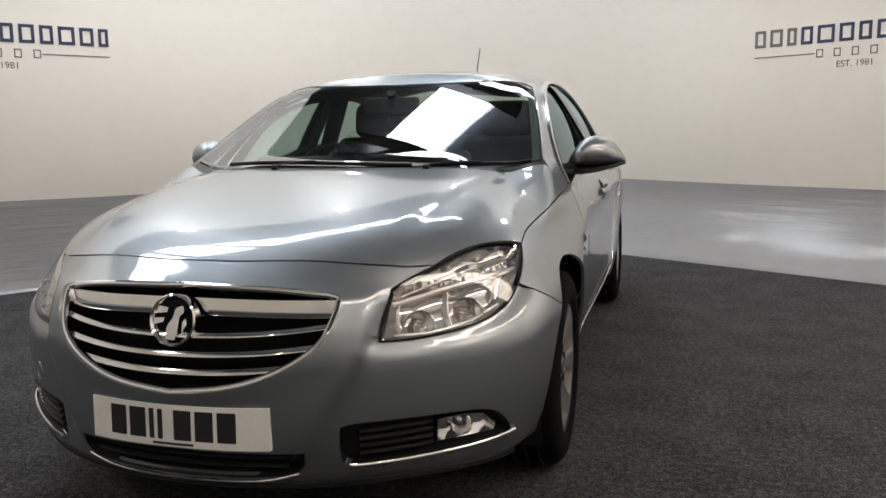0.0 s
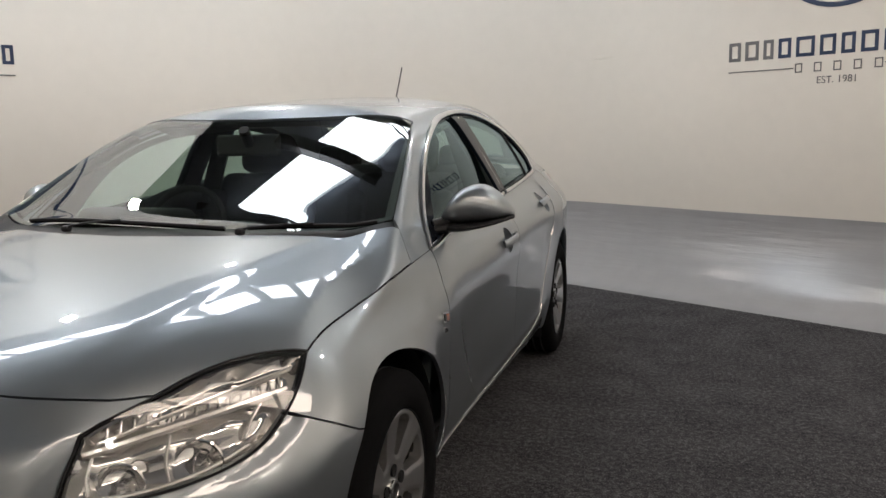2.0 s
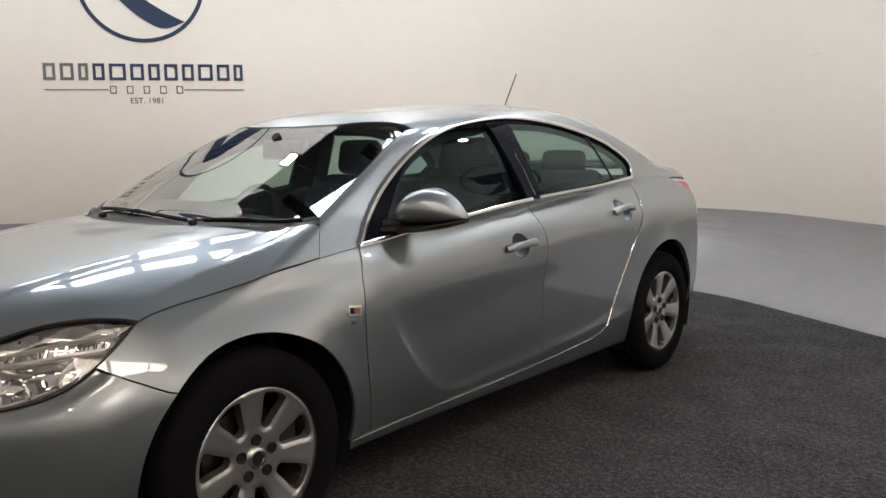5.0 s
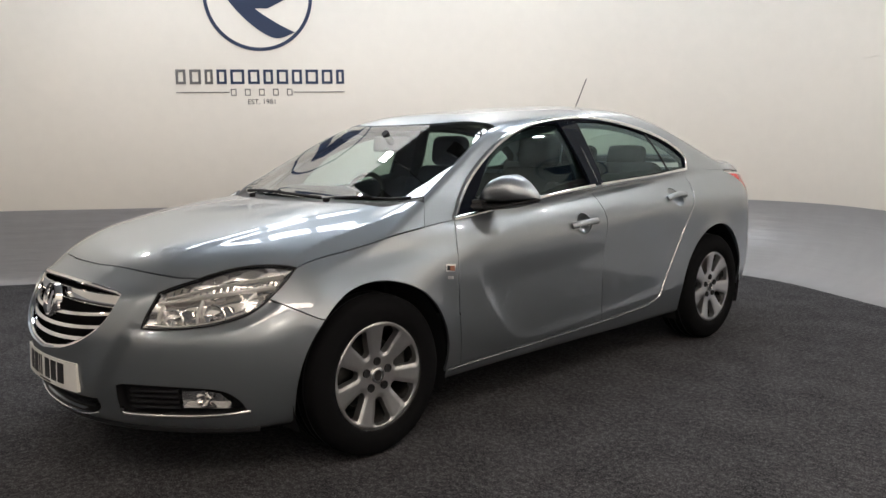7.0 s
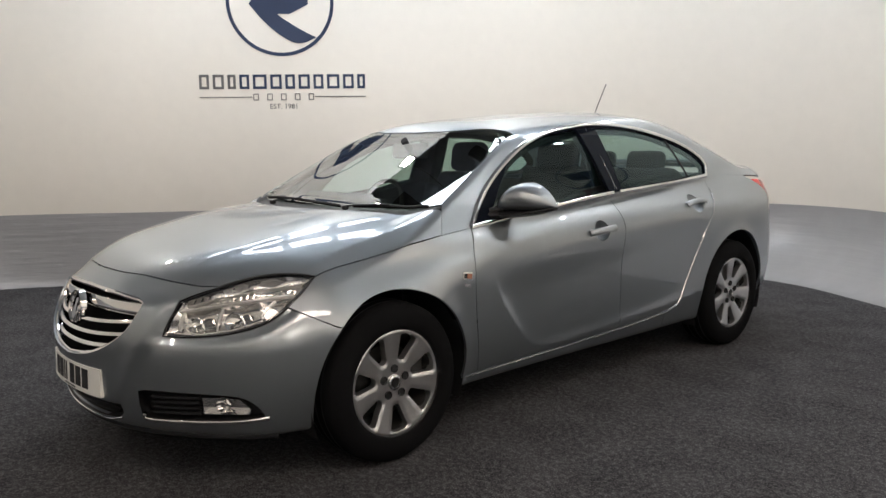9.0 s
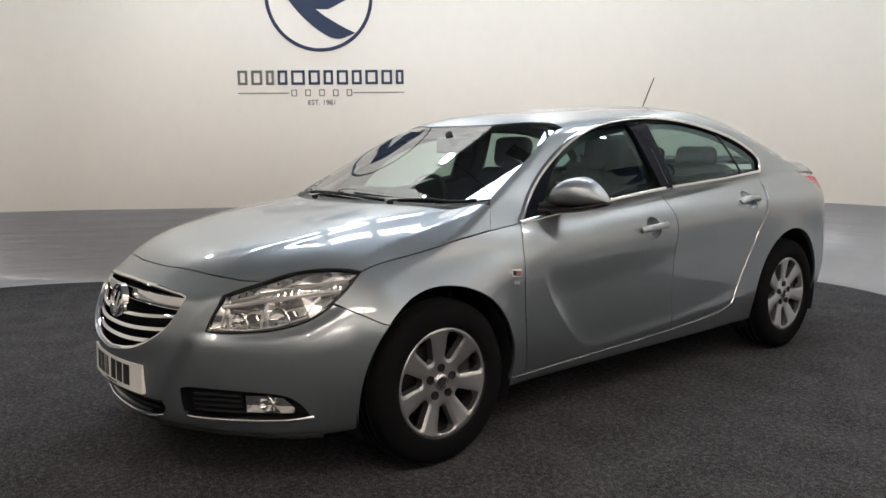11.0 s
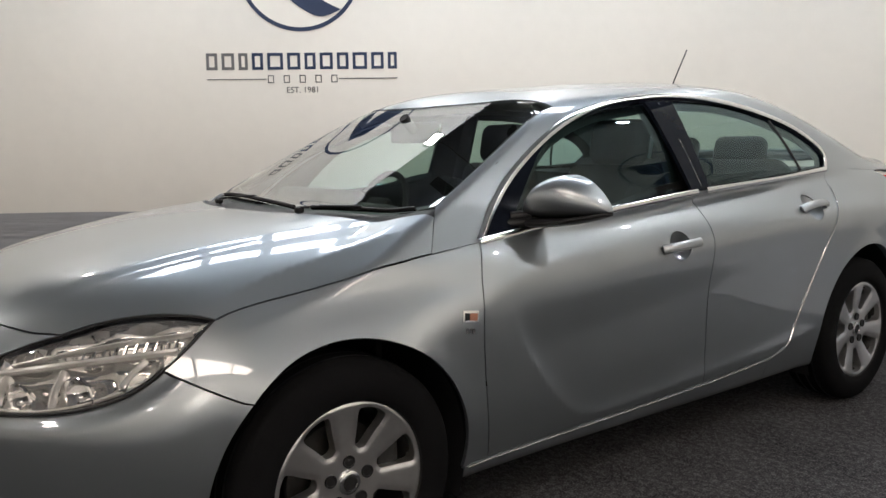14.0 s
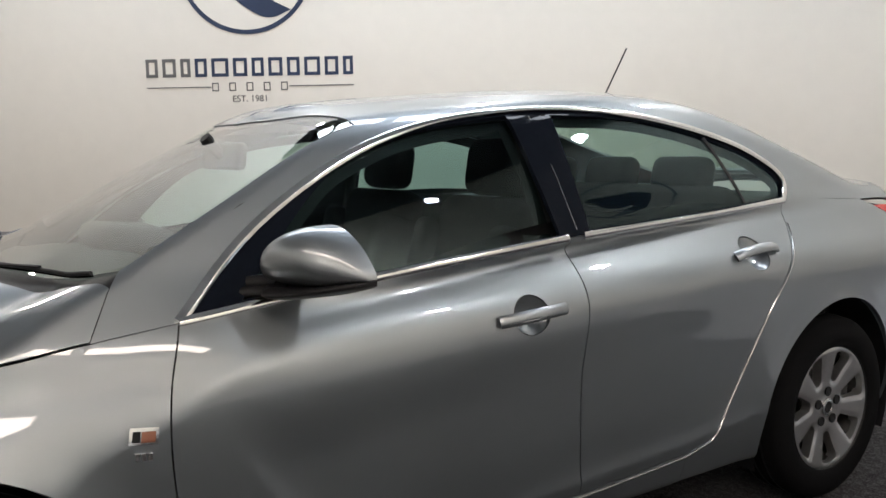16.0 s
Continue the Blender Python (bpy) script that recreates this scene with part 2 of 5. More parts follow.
def body(x, y, z):
    """Negative inside the closed body."""
    x = np.abs(x)
    sill = 0.215 - z
    side = x - side_x(y, z)
    top = DECK(y) - DECK_DROP(y) * (x / 0.77) ** 4.4
    top = top + 0.007 * ramp(1.5, 1.1, y) * ramp(0.028, -0.028, x - CREASE(y)) * ramp(0.1, 0.5, y)
    fold = ramp(0.50, 0.85, y) * ramp(1.60, 1.36, y)
    top = top + fold * (0.008 * ramp(0.3, 0.7, x) - 0.36 * np.maximum(x - FOLD(y), 0))
    nose = NOSE(z) + bow(x, z) - y
    tail = y - TAIL(z) + 0.60 * (x / 0.9) ** 3
    low = smax(smax(side, z - top, 0.09), smax(nose * 0.8, tail, 0.1), 0.09)
    low = smax(low, sill, 0.04)
    w = z - 1.0
    flank = x - (CABIN(y) - 0.5 * w - 0.25 * w * w)
    roof = z - (ROOF(y) - 0.07 * (x / 0.62) ** 2.5)
    screen = z - (0.95 + 0.52 * (y - 1.075 - 0.20 * x * x))
    glass = smax(smax(flank * 0.87, roof, 0.055), screen * 0.89, 0.022)
    glass = smax(glass, BELT(y) - 0.03 - z, 0.045)
    return smin(low, glass, 0.035 + 0.055 * ramp(1.75, 1.45, y) * ramp(0.64, 0.74, x))


def gradient(p):
    e, g = 1e-4, []
    for i in range(3):
        d = np.zeros(3)
        d[i] = e
        g.append(body(*(p + d).T) - body(*(p - d).T))
    g = np.array(g).T
    return g / np.maximum(np.linalg.norm(g, axis=1, keepdims=True), 1e-9)


def cast(origin, way, far):
    """The first place on the body along each ray."""
    steps = np.linspace(0, far, 90)
    lo, hi = np.zeros(len(origin)), np.full(len(origin), float(far))
    done = np.zeros(len(origin), bool)
    for a, b in zip(steps, steps[1:]):
        hit = ~done & (body(*(origin + b * way).T) < 0)
        lo[hit], hi[hit] = a, b
        done |= hit
    for _ in range(26):
        mid = (lo + hi) / 2
        inside = body(*(origin + mid[:, None] * way).T) < 0
        hi, lo = np.where(inside, mid, hi), np.where(inside, lo, mid)
    return origin + hi[:, None] * way


POLE = 1.6


def on_front(q):
    """(angle round the nose times 0.9, height) to a place on the body."""
    q = np.asarray(q, float)
    a = q[:, 0] / 0.9
    way = np.stack((-np.sin(a), np.cos(a), 0 * a), 1)
    return cast(np.stack((2.4 * np.sin(a), POLE - 2.4 * np.cos(a), q[:, 1]), 1), way, 2.38)


def on_side(q):
    """(y, z) to a place on the car's left flank."""
    q = np.asarray(q, float)
    n = len(q)
    return cast(np.stack((np.full(n, 1.2), q[:, 0], q[:, 1]), 1), np.tile((-1.0, 0, 0), (n, 1)), 1.19)


def on_top(q):
    """(x, y) to a place on the body seen from above."""
    q = np.asarray(q, float)
    n = len(q)
    return cast(np.stack((q[:, 0], q[:, 1], np.full(n, 1.8)), 1), np.tile((0, 0, -1.0), (n, 1)), 1.55)


def on_rear(q):
    """(angle round the tail times 0.9, height) to a place on the body."""
    q = np.asarray(q, float)
    a = q[:, 0] / 0.9
    way = np.stack((-np.sin(a), -np.cos(a), 0 * a), 1)
    return cast(np.stack((2.4 * np.sin(a), 3.4 + 2.4 * np.cos(a), q[:, 1]), 1), way, 2.38)

# ---- builders ----
def thing(name, label, category, group="", kind="", at=(0, 0, 0)):
    ob = tagged(new(name), label, category, group, kind)
    ob.location = at
    return ob


def mesh_object(name, verts, faces, mat, parent=None, label="", normals=None, smooth=True, sharp=()):
    me = bpy.data.meshes.new(name)
    me.from_pydata([tuple(map(float, v)) for v in verts], [], [tuple(map(int, f)) for f in faces])
    me.materials.append(mat)
    me.polygons.foreach_set("use_smooth", [smooth] * len(me.polygons))
    if normals is not None:
        if sharp:
            for e in me.edges:
                e.use_edge_sharp = tuple(sorted(e.vertices)) in sharp
        me.normals_split_custom_set([tuple(map(float, n)) for n in normals])
    ob = new(name, me)
    if parent:
        ob.parent = parent
    return tagged(ob, label)


def part(name, bm, mat, parent, label="", smooth=True, sharp=35):
    """Links a bmesh as one mesh object under a thing or a part."""
    bmesh.ops.recalc_face_normals(bm, faces=bm.faces[:])
    for f in bm.faces:
        f.smooth = smooth
    if smooth:
        for e in bm.edges:
            if len(e.link_faces) == 2 and e.calc_face_angle(0) > radians(sharp):
                e.smooth = False
    me = bpy.data.meshes.new(name)
    bm.to_mesh(me)
    bm.free()
    me.materials.append(mat)
    ob = new(name, me)
    if parent:
        ob.parent = parent
    return tagged(ob, label)


def block(size, at=(0, 0, 0), bevel=0.0, turn=(0, 0, 0), bm=None, segments=2):
    """A box with rounded edges, in a bmesh of its own or added to one."""
    one = bmesh.new()
    bmesh.ops.create_cube(one, size=1.0)
    bmesh.ops.scale(one, vec=size, verts=one.verts[:])
    if bevel:
        bmesh.ops.bevel(one, geom=one.edges[:], offset=min(bevel, 0.48 * min(size)), segments=segments, profile=0.5, affect="EDGES")
    bmesh.ops.transform(one, matrix=pose(*at, *turn), verts=one.verts[:])
    if bm is None:
        return one
    made = {v: bm.verts.new(v.co) for v in one.verts}
    for f in one.faces:
        bm.faces.new([made[v] for v in f.verts])
    one.free()
    return bm


def lathe(profile, n=48, axis="x"):
    """Turns (along, radius) pairs round an axis."""
    bm, rings = bmesh.new(), []
    for a, r in profile:
        ring = []
        for i in range(n):
            t = 2 * math.pi * i / n
            c, s = r * math.cos(t), r * math.sin(t)
            ring.append(bm.verts.new({"x": (a, c, s), "y": (c, a, s), "z": (c, s, a)}[axis]))
        rings.append(ring)
    for p, q in zip(rings, rings[1:]):
        for i in range(n):
            bm.faces.new((p[i], p[(i + 1) % n], q[(i + 1) % n], q[i]))
    bmesh.ops.remove_doubles(bm, verts=bm.verts[:], dist=1e-6)
    return bm


def tube(points, wide, deep=None, up=None, closed=False, sides=8, bm=None):
    """A bar of oval section along points; up: each place's outward direction."""
    bm = bm or bmesh.new()
    deep = deep or wide
    pts, n, rings = [Vector(p) for p in points], len(points), []
    for i, p in enumerate(pts):
        a = pts[(i + 1) % n] if closed or i < n - 1 else p
        b = pts[i - 1] if closed or i else p
        t = (a - b).normalized()
        u = Vector(up[i]) if up is not None else (Vector((0, 0, 1)) if abs(t.z) < 0.9 else Vector((0, 1, 0)))
        w = t.cross(u).normalized()
        u = w.cross(t)
        rings.append([bm.verts.new(p + w * wide * math.cos(k) + u * deep * math.sin(k)) for k in (2 * math.pi * (j + 0.5) / sides for j in range(sides))])
    for i in range(n if closed else n - 1):
        p, q = rings[i], rings[(i + 1) % n]
        for j in range(sides):
            bm.faces.new((p[j], p[(j + 1) % sides], q[(j + 1) % sides], q[j]))
    if not closed:
        bm.faces.new(rings[0][::-1])
        bm.faces.new(rings[-1])
    return bm


def curve(pts, n=8, closed=False):
    """Points on a smooth line through a few corners."""
    p = np.array(pts, float)
    if len(p) == 2 and not closed:
        return [tuple(p[0] + (p[1] - p[0]) * i / n) for i in range(n + 1)]
    m, out = len(p), []
    for i in range(m if closed else m - 1):
        a, b = p[i], p[(i + 1) % m]
        z = p[i - 1] if closed or i else 2 * a - b
        c = p[(i + 2) % m] if closed or i + 2 < m else 2 * b - a
        for k in range(n):
            t = k / n
            out.append(tuple(0.5 * (2 * a + (b - z) * t + (2 * z - 5 * a + 4 * b - c) * t * t + (3 * a - z - 3 * b + c) * t ** 3)))
    if not closed:
        out.append(tuple(p[-1]))
    return out


def chain(*runs):
    """Joins runs of points into one loop, dropping doubled ends."""
    out = []
    for run in runs:
        for q in run:
            if not out or math.dist(out[-1], q) > 1e-4:
                out.append(tuple(q))
    if math.dist(out[0], out[-1]) < 1e-4:
        out.pop()
    return out


def spaced(loop, step):
    out = []
    for a, b in zip(loop, loop[1:] + loop[:1]):
        n = max(1, math.ceil(math.dist(a, b) / step))
        out += [tuple(np.array(a) + (np.array(b) - np.array(a)) * i / n) for i in range(n)]
    return out


def shrink(loop, d):
    p = np.array(loop)
    a, b = np.roll(p, 1, 0), np.roll(p, -1, 0)
    t = b - a
    t /= np.maximum(np.linalg.norm(t, axis=1, keepdims=True), 1e-9)
    area = np.sum(p[:, 0] * b[:, 1] - b[:, 0] * p[:, 1])
    nrm = np.stack((-t[:, 1], t[:, 0]), 1) * np.sign(area)
    return [tuple(q) for q in p + d * nrm]


def within(q, loop):
    inside = np.zeros(len(q), bool)
    p = np.array(loop)
    for (x0, y0), (x1, y1) in zip(p, np.roll(p, -1, 0)):
        if y0 != y1:
            inside ^= ((y0 > q[:, 1]) != (y1 > q[:, 1])) & (q[:, 0] < (x1 - x0) * (q[:, 1] - y0) / (y1 - y0) + x0)
    return inside


def flat_mesh(loops, cell):
    """Triangles of a plane region with holes: an even grid cut along its outlines."""
    from mathutils.geometry import delaunay_2d_cdt
    pts, edges = [], []
    for loop in loops:
        k, n = len(pts), len(loop)
        pts += loop
        edges += [(k + i, k + (i + 1) % n) for i in range(n)]
    rim = np.array(pts)
    lo, hi = rim.min(0), rim.max(0)
    gx, gy = np.meshgrid(np.arange(lo[0], hi[0], cell), np.arange(lo[1], hi[1], cell))
    gx[1::2] += cell / 2
    g = np.stack((gx.ravel(), gy.ravel()), 1)
    keep = np.zeros(len(g), bool)
    for loop in loops:
        keep ^= within(g, loop)
    g = g[keep]
    dist = np.array([np.min(np.hypot(*(rim - q).T)) for q in g]) if len(g) else np.zeros(0)
    g = g[dist > 0.45 * cell] if len(g) else g
    v, _, f, *_ = delaunay_2d_cdt([Vector(q) for q in pts + [tuple(q) for q in g]], edges, [], 0, 1e-6)
    v = np.array([tuple(q) for q in v])
    f = np.array([tuple(t) for t in f])
    c = v[f].mean(1)
    keep = np.zeros(len(f), bool)
    for loop in loops:
        keep ^= within(c, loop)
    return v, f[keep]


def panel(name, loops, place, mat, parent, label="", cell=0.03, gap=0.0018, lip=0.012, sink=0.0, mirror=False, bulge=None, pull=None):
    """A sheet of the body within outlines of a plane, with folded-in edges. mirror: on the car's right."""
    loops = [shrink(spaced(q, cell * 0.7), gap if i == 0 else -gap) for i, q in enumerate(loops)]
    v, f = flat_mesh(loops, cell)
    p = place(v)
    nrm = gradient(p)
    depth = np.full(len(p), float(sink))
    if bulge is not None:
        depth = depth - bulge(v)
    p = p - nrm * depth[:, None]
    if pull is not None:
        p = pull(v, p, nrm)
    if bulge is not None or pull is not None:
        nrm = np.zeros_like(p)
        a, b, c = p[f[:, 0]], p[f[:, 1]], p[f[:, 2]]
        fn = np.cross(b - a, c - a)
        ref = gradient(place(v))
        fn *= np.sign(np.sum(fn * ref[f[:, 0]], 1, keepdims=True))
        for i in range(3):
            np.add.at(nrm, f[:, i], fn)
        nrm /= np.maximum(np.linalg.norm(nrm, axis=1, keepdims=True), 1e-9)
    a, b, c = p[f[:, 0]], p[f[:, 1]], p[f[:, 2]]
    wrong = np.sum(np.cross(b - a, c - a) * nrm[f[:, 0]], 1) < 0
    f[wrong] = f[wrong][:, ::-1]
    verts, faces, normals, folds = list(p), [tuple(t) for t in f], [nrm[i] for t in f for i in t], set()
    if lip:
        ways = {(i, j) for t in f for i, j in ((t[0], t[1]), (t[1], t[2]), (t[2], t[0]))}
        rim = [(i, j) for i, j in ways if (j, i) not in ways]
        folds = {(int(min(q)), int(max(q))) for q in rim}
        outs = {}
        for i, j in sorted(rim):
            out = np.cross(p[j] - p[i], nrm[i])
            for k in (i, j):
                outs[k] = outs.get(k, 0) + out / max(np.linalg.norm(out), 1e-9) * (1 if lip > 0 else -1)
        inner = {}
        for k in sorted(outs):
            inner[k] = len(verts)
            verts.append(p[k] - nrm[k] * lip)
        for i, j in sorted(rim):
            faces.append((j, i, inner[i], inner[j]))
            normals += [q / max(np.linalg.norm(q), 1e-9) for q in (outs[j], outs[i], outs[i], outs[j])]
    verts, normals = np.array(verts), np.array(normals)
    if mirror:
        verts, normals = verts * (-1, 1, 1), normals * (-1, 1, 1)
        k, turned = 0, []
        for t in faces:
            turned.append(normals[k:k + len(t)][::-1])
            k += len(t)
        normals = np.concatenate(turned)
        faces = [t[::-1] for t in faces]
    return mesh_object(name, verts, faces, mat, parent, label, normals, sharp=folds)


def both_sides(loop):
    """Completes a loop of (x, y) points from the car's middle round to the middle again."""
    return chain(loop, [(-x, y) for x, y in reversed(loop)])

# ---- the studio: cream drum of walls with a grey coved skirt over charcoal carpet ----
CORNERS = [(-0.886, 6.763), (6.6, 2.32), (1.59, -4.79), (-5.9, -0.35)]
WALLS = [(-0.714, 7.30), (7.12, 2.61), (1.60, -5.40), (-6.16, -0.66)]


def drum(out, radius=1.9, n=14):
    """The room's rounded outline: 0 at the carpet's edge, 1 on the wall."""
    c = [Vector(p).lerp(Vector(q), out) for p, q in zip(CORNERS, WALLS)]
    pts = []
    for i in range(4):
        p, a, b = c[i], (c[i - 1] - c[i]).normalized(), (c[(i + 1) % 4] - c[i]).normalized()
        r = radius
        half = a.angle(b) / 2
        centre = p + (a + b).normalized() * r / math.sin(half)
        t0, t1 = p + a * r / math.tan(half), p + b * r / math.tan(half)
        s, e = math.atan2(*(t0 - centre).yx), math.atan2(*(t1 - centre).yx)
        d = (e - s + math.pi) % (2 * math.pi) - math.pi
        pts += [centre + r * Vector((math.cos(s + d * k / n), math.sin(s + d * k / n))) for k in range(n + 1)]
    full = []
    for j, (a, b) in enumerate(zip(pts, pts[1:] + pts[:1])):
        k = 36 if j % (n + 1) == n else 1
        full += [a + (b - a) * i / k for i in range(k)]
    return full


def wall_sheet(name, profile, mat, label, thick=0.0):
    """A sheet that follows the drum: (outwards, height) pairs."""
    rows = [drum(o) for o, _ in profile]
    n, verts, faces = len(rows[0]), [], []
    for row, (_, h) in zip(rows, profile):
        verts += [(q.x, q.y, h if h > 1 else h * (1 - 0.0085 * (q.x + 1.3) + 0.012 * noise.noise((q.x * 0.8, q.y * 0.8, 0)))) for q in row]
    for i in range(len(profile) - 1):
        for j in range(n):
            k = (j + 1) % n
            faces.append((i * n + j, i * n + k, (i + 1) * n + k, (i + 1) * n + j))
    return tagged(mesh_object(name, verts, faces, mat), label, "wall", kind="structure")


SKIRT = 0.668
wall_sheet("wall_upper", [(1.0, SKIRT - 0.004), (1.0, 4.3), (1.2, 4.3), (1.2, SKIRT - 0.004)], WALLPAINT, "cream painted curved studio wall above the grey skirt")
cove = [(math.sin(a) ** 0.8, SKIRT * (1 - math.cos(a)) ** 0.8) for a in (math.pi / 2 * i / 16 for i in range(17))]
wall_sheet("wall_skirt", cove, GREYPAINT, "grey satin painted coved skirt of the wall")

bm = bmesh.new()
bm.faces.new([bm.verts.new((q.x, q.y, 0)) for q in drum(0.02)])
bmesh.ops.triangulate(bm, faces=bm.faces[:])
tagged(part("floor", bm, CARPET, None, smooth=False), "charcoal grey needle-felt carpet floor", "floor", kind="structure")

# a joint between two runs of carpet
run = [(-0.1 + 2.6 * k / 40, 2.02 - 1.76 * k / 40 + 0.004 * math.sin(k * 1.7)) for k in range(41)]
tagged(part("carpet_joint", tube([(x, y, 0.0) for x, y in run], 0.0012, 0.001, sides=6), BLACK, None), "thin dark joint between two carpet lengths", "floor", kind="structure")

bm = bmesh.new()
bmesh.ops.create_grid(bm, x_segments=2, y_segments=2, size=14)
bmesh.ops.translate(bm, vec=(0, 1.5, CEILING_Z + 0.6), verts=bm.verts[:])
tagged(part("ceiling", bm, ROOFDARK, None, smooth=False), "dark warehouse roof above the studio", "ceiling", kind="structure")
for i in range(4):
    a, c = i * math.pi / 2, 14.0
    bm = block((28, 0.2, 6.0), (0, 0, 0))
    bmesh.ops.transform(bm, matrix=pose(c * math.sin(a), 1.5 - c * math.cos(a), 2.9, 0, 0, math.degrees(a)), verts=bm.verts[:])
    tagged(part("wall_%d" % (i + 1), bm, ROOFDARK, None, smooth=False), "dark outer wall of the warehouse", "wall", kind="structure")

def rooflight(x, y, reach, wide, beams, turn=44, pane_mat=SKYPANEL, color=(0.95, 0.98, 1.0), share=1.0):
    """A daylight strip in the roof, with the sky's light coming through it."""
    m = Matrix.Translation((x, y, CEILING_Z + 0.5)) @ pose(0, 0, 0, 0, 0, turn)
    bm = block((reach, wide, 0.04))
    bmesh.ops.transform(bm, matrix=m, verts=bm.verts[:])
    tagged(part("rooflight", bm, pane_mat, None, smooth=False), "long translucent daylight panel in the roof", "rooflight", kind="structure")
    d = bpy.data.lights.new("rooflight_day", "AREA")
    d.shape, d.size, d.size_y, d.energy, d.color = "RECTANGLE", reach, wide, share * ROOFLIGHT_WATTS * reach * wide / 10, color
    new("rooflight_day", d).matrix_world = m @ pose(0, 0, -0.04)
    for along in beams:
        bm = block((0.13, wide + 0.9, 0.16))
        bmesh.ops.transform(bm, matrix=m @ pose(along, 0, -0.22, 0, 0, 27), verts=bm.verts[:])
        tagged(part("roof_beam", bm, STEEL, None, smooth=False), "dark steel roof beam crossing the rooflight", "beam", "roof beams", "structure")


rooflight(-1.85, 3.64, 7.0, 0.84, (-2.6, -1.55, -0.5, 0.6, 1.7, 2.75))
rooflight(5.3, 0.0, 7.0, 0.8, (-1.9, 1.0), 52, SUNPANEL, (1.0, 0.82, 0.66), 0.60)


def flood(x, y, z, color, watts, goal):
    lamp = thing("flood_lamp", "black studio flood lamp with a bright square glass, some added as unseen wall washes", "lamp", "studio flood lamps", at=(x, y, z))
    aim = look((0, 0, 0), (goal[0] - x, goal[1] - y, goal[2] - z))
    bm = block((0.17, 0.14, 0.10), bevel=0.012)
    bmesh.ops.transform(bm, matrix=aim @ pose(0, 0, 0.065), verts=bm.verts[:])
    part("housing", bm, BLACK, lamp)
    bm = block((0.13, 0.10, 0.01))
    bmesh.ops.transform(bm, matrix=aim @ pose(0, 0, 0.012), verts=bm.verts[:])
    part("glass", bm, LAMPGLOW, lamp, "glowing flood lamp glass", smooth=False)
    bm = tube([(0, 0, 0.1), (0, 0, CEILING_Z + 0.6 - z)], 0.005)
    part("rod", bm, BLACK, lamp)
    d = bpy.data.lights.new("flood", "AREA")
    d.shape, d.size, d.size_y, d.energy, d.color = "RECTANGLE", 0.13, 0.10, watts, color
    ob = new("flood_light", d)
    ob.matrix_world = Matrix.Translation((x, y, z)) @ aim
    return lamp


for spot in FLOODS:
    flood(*spot)

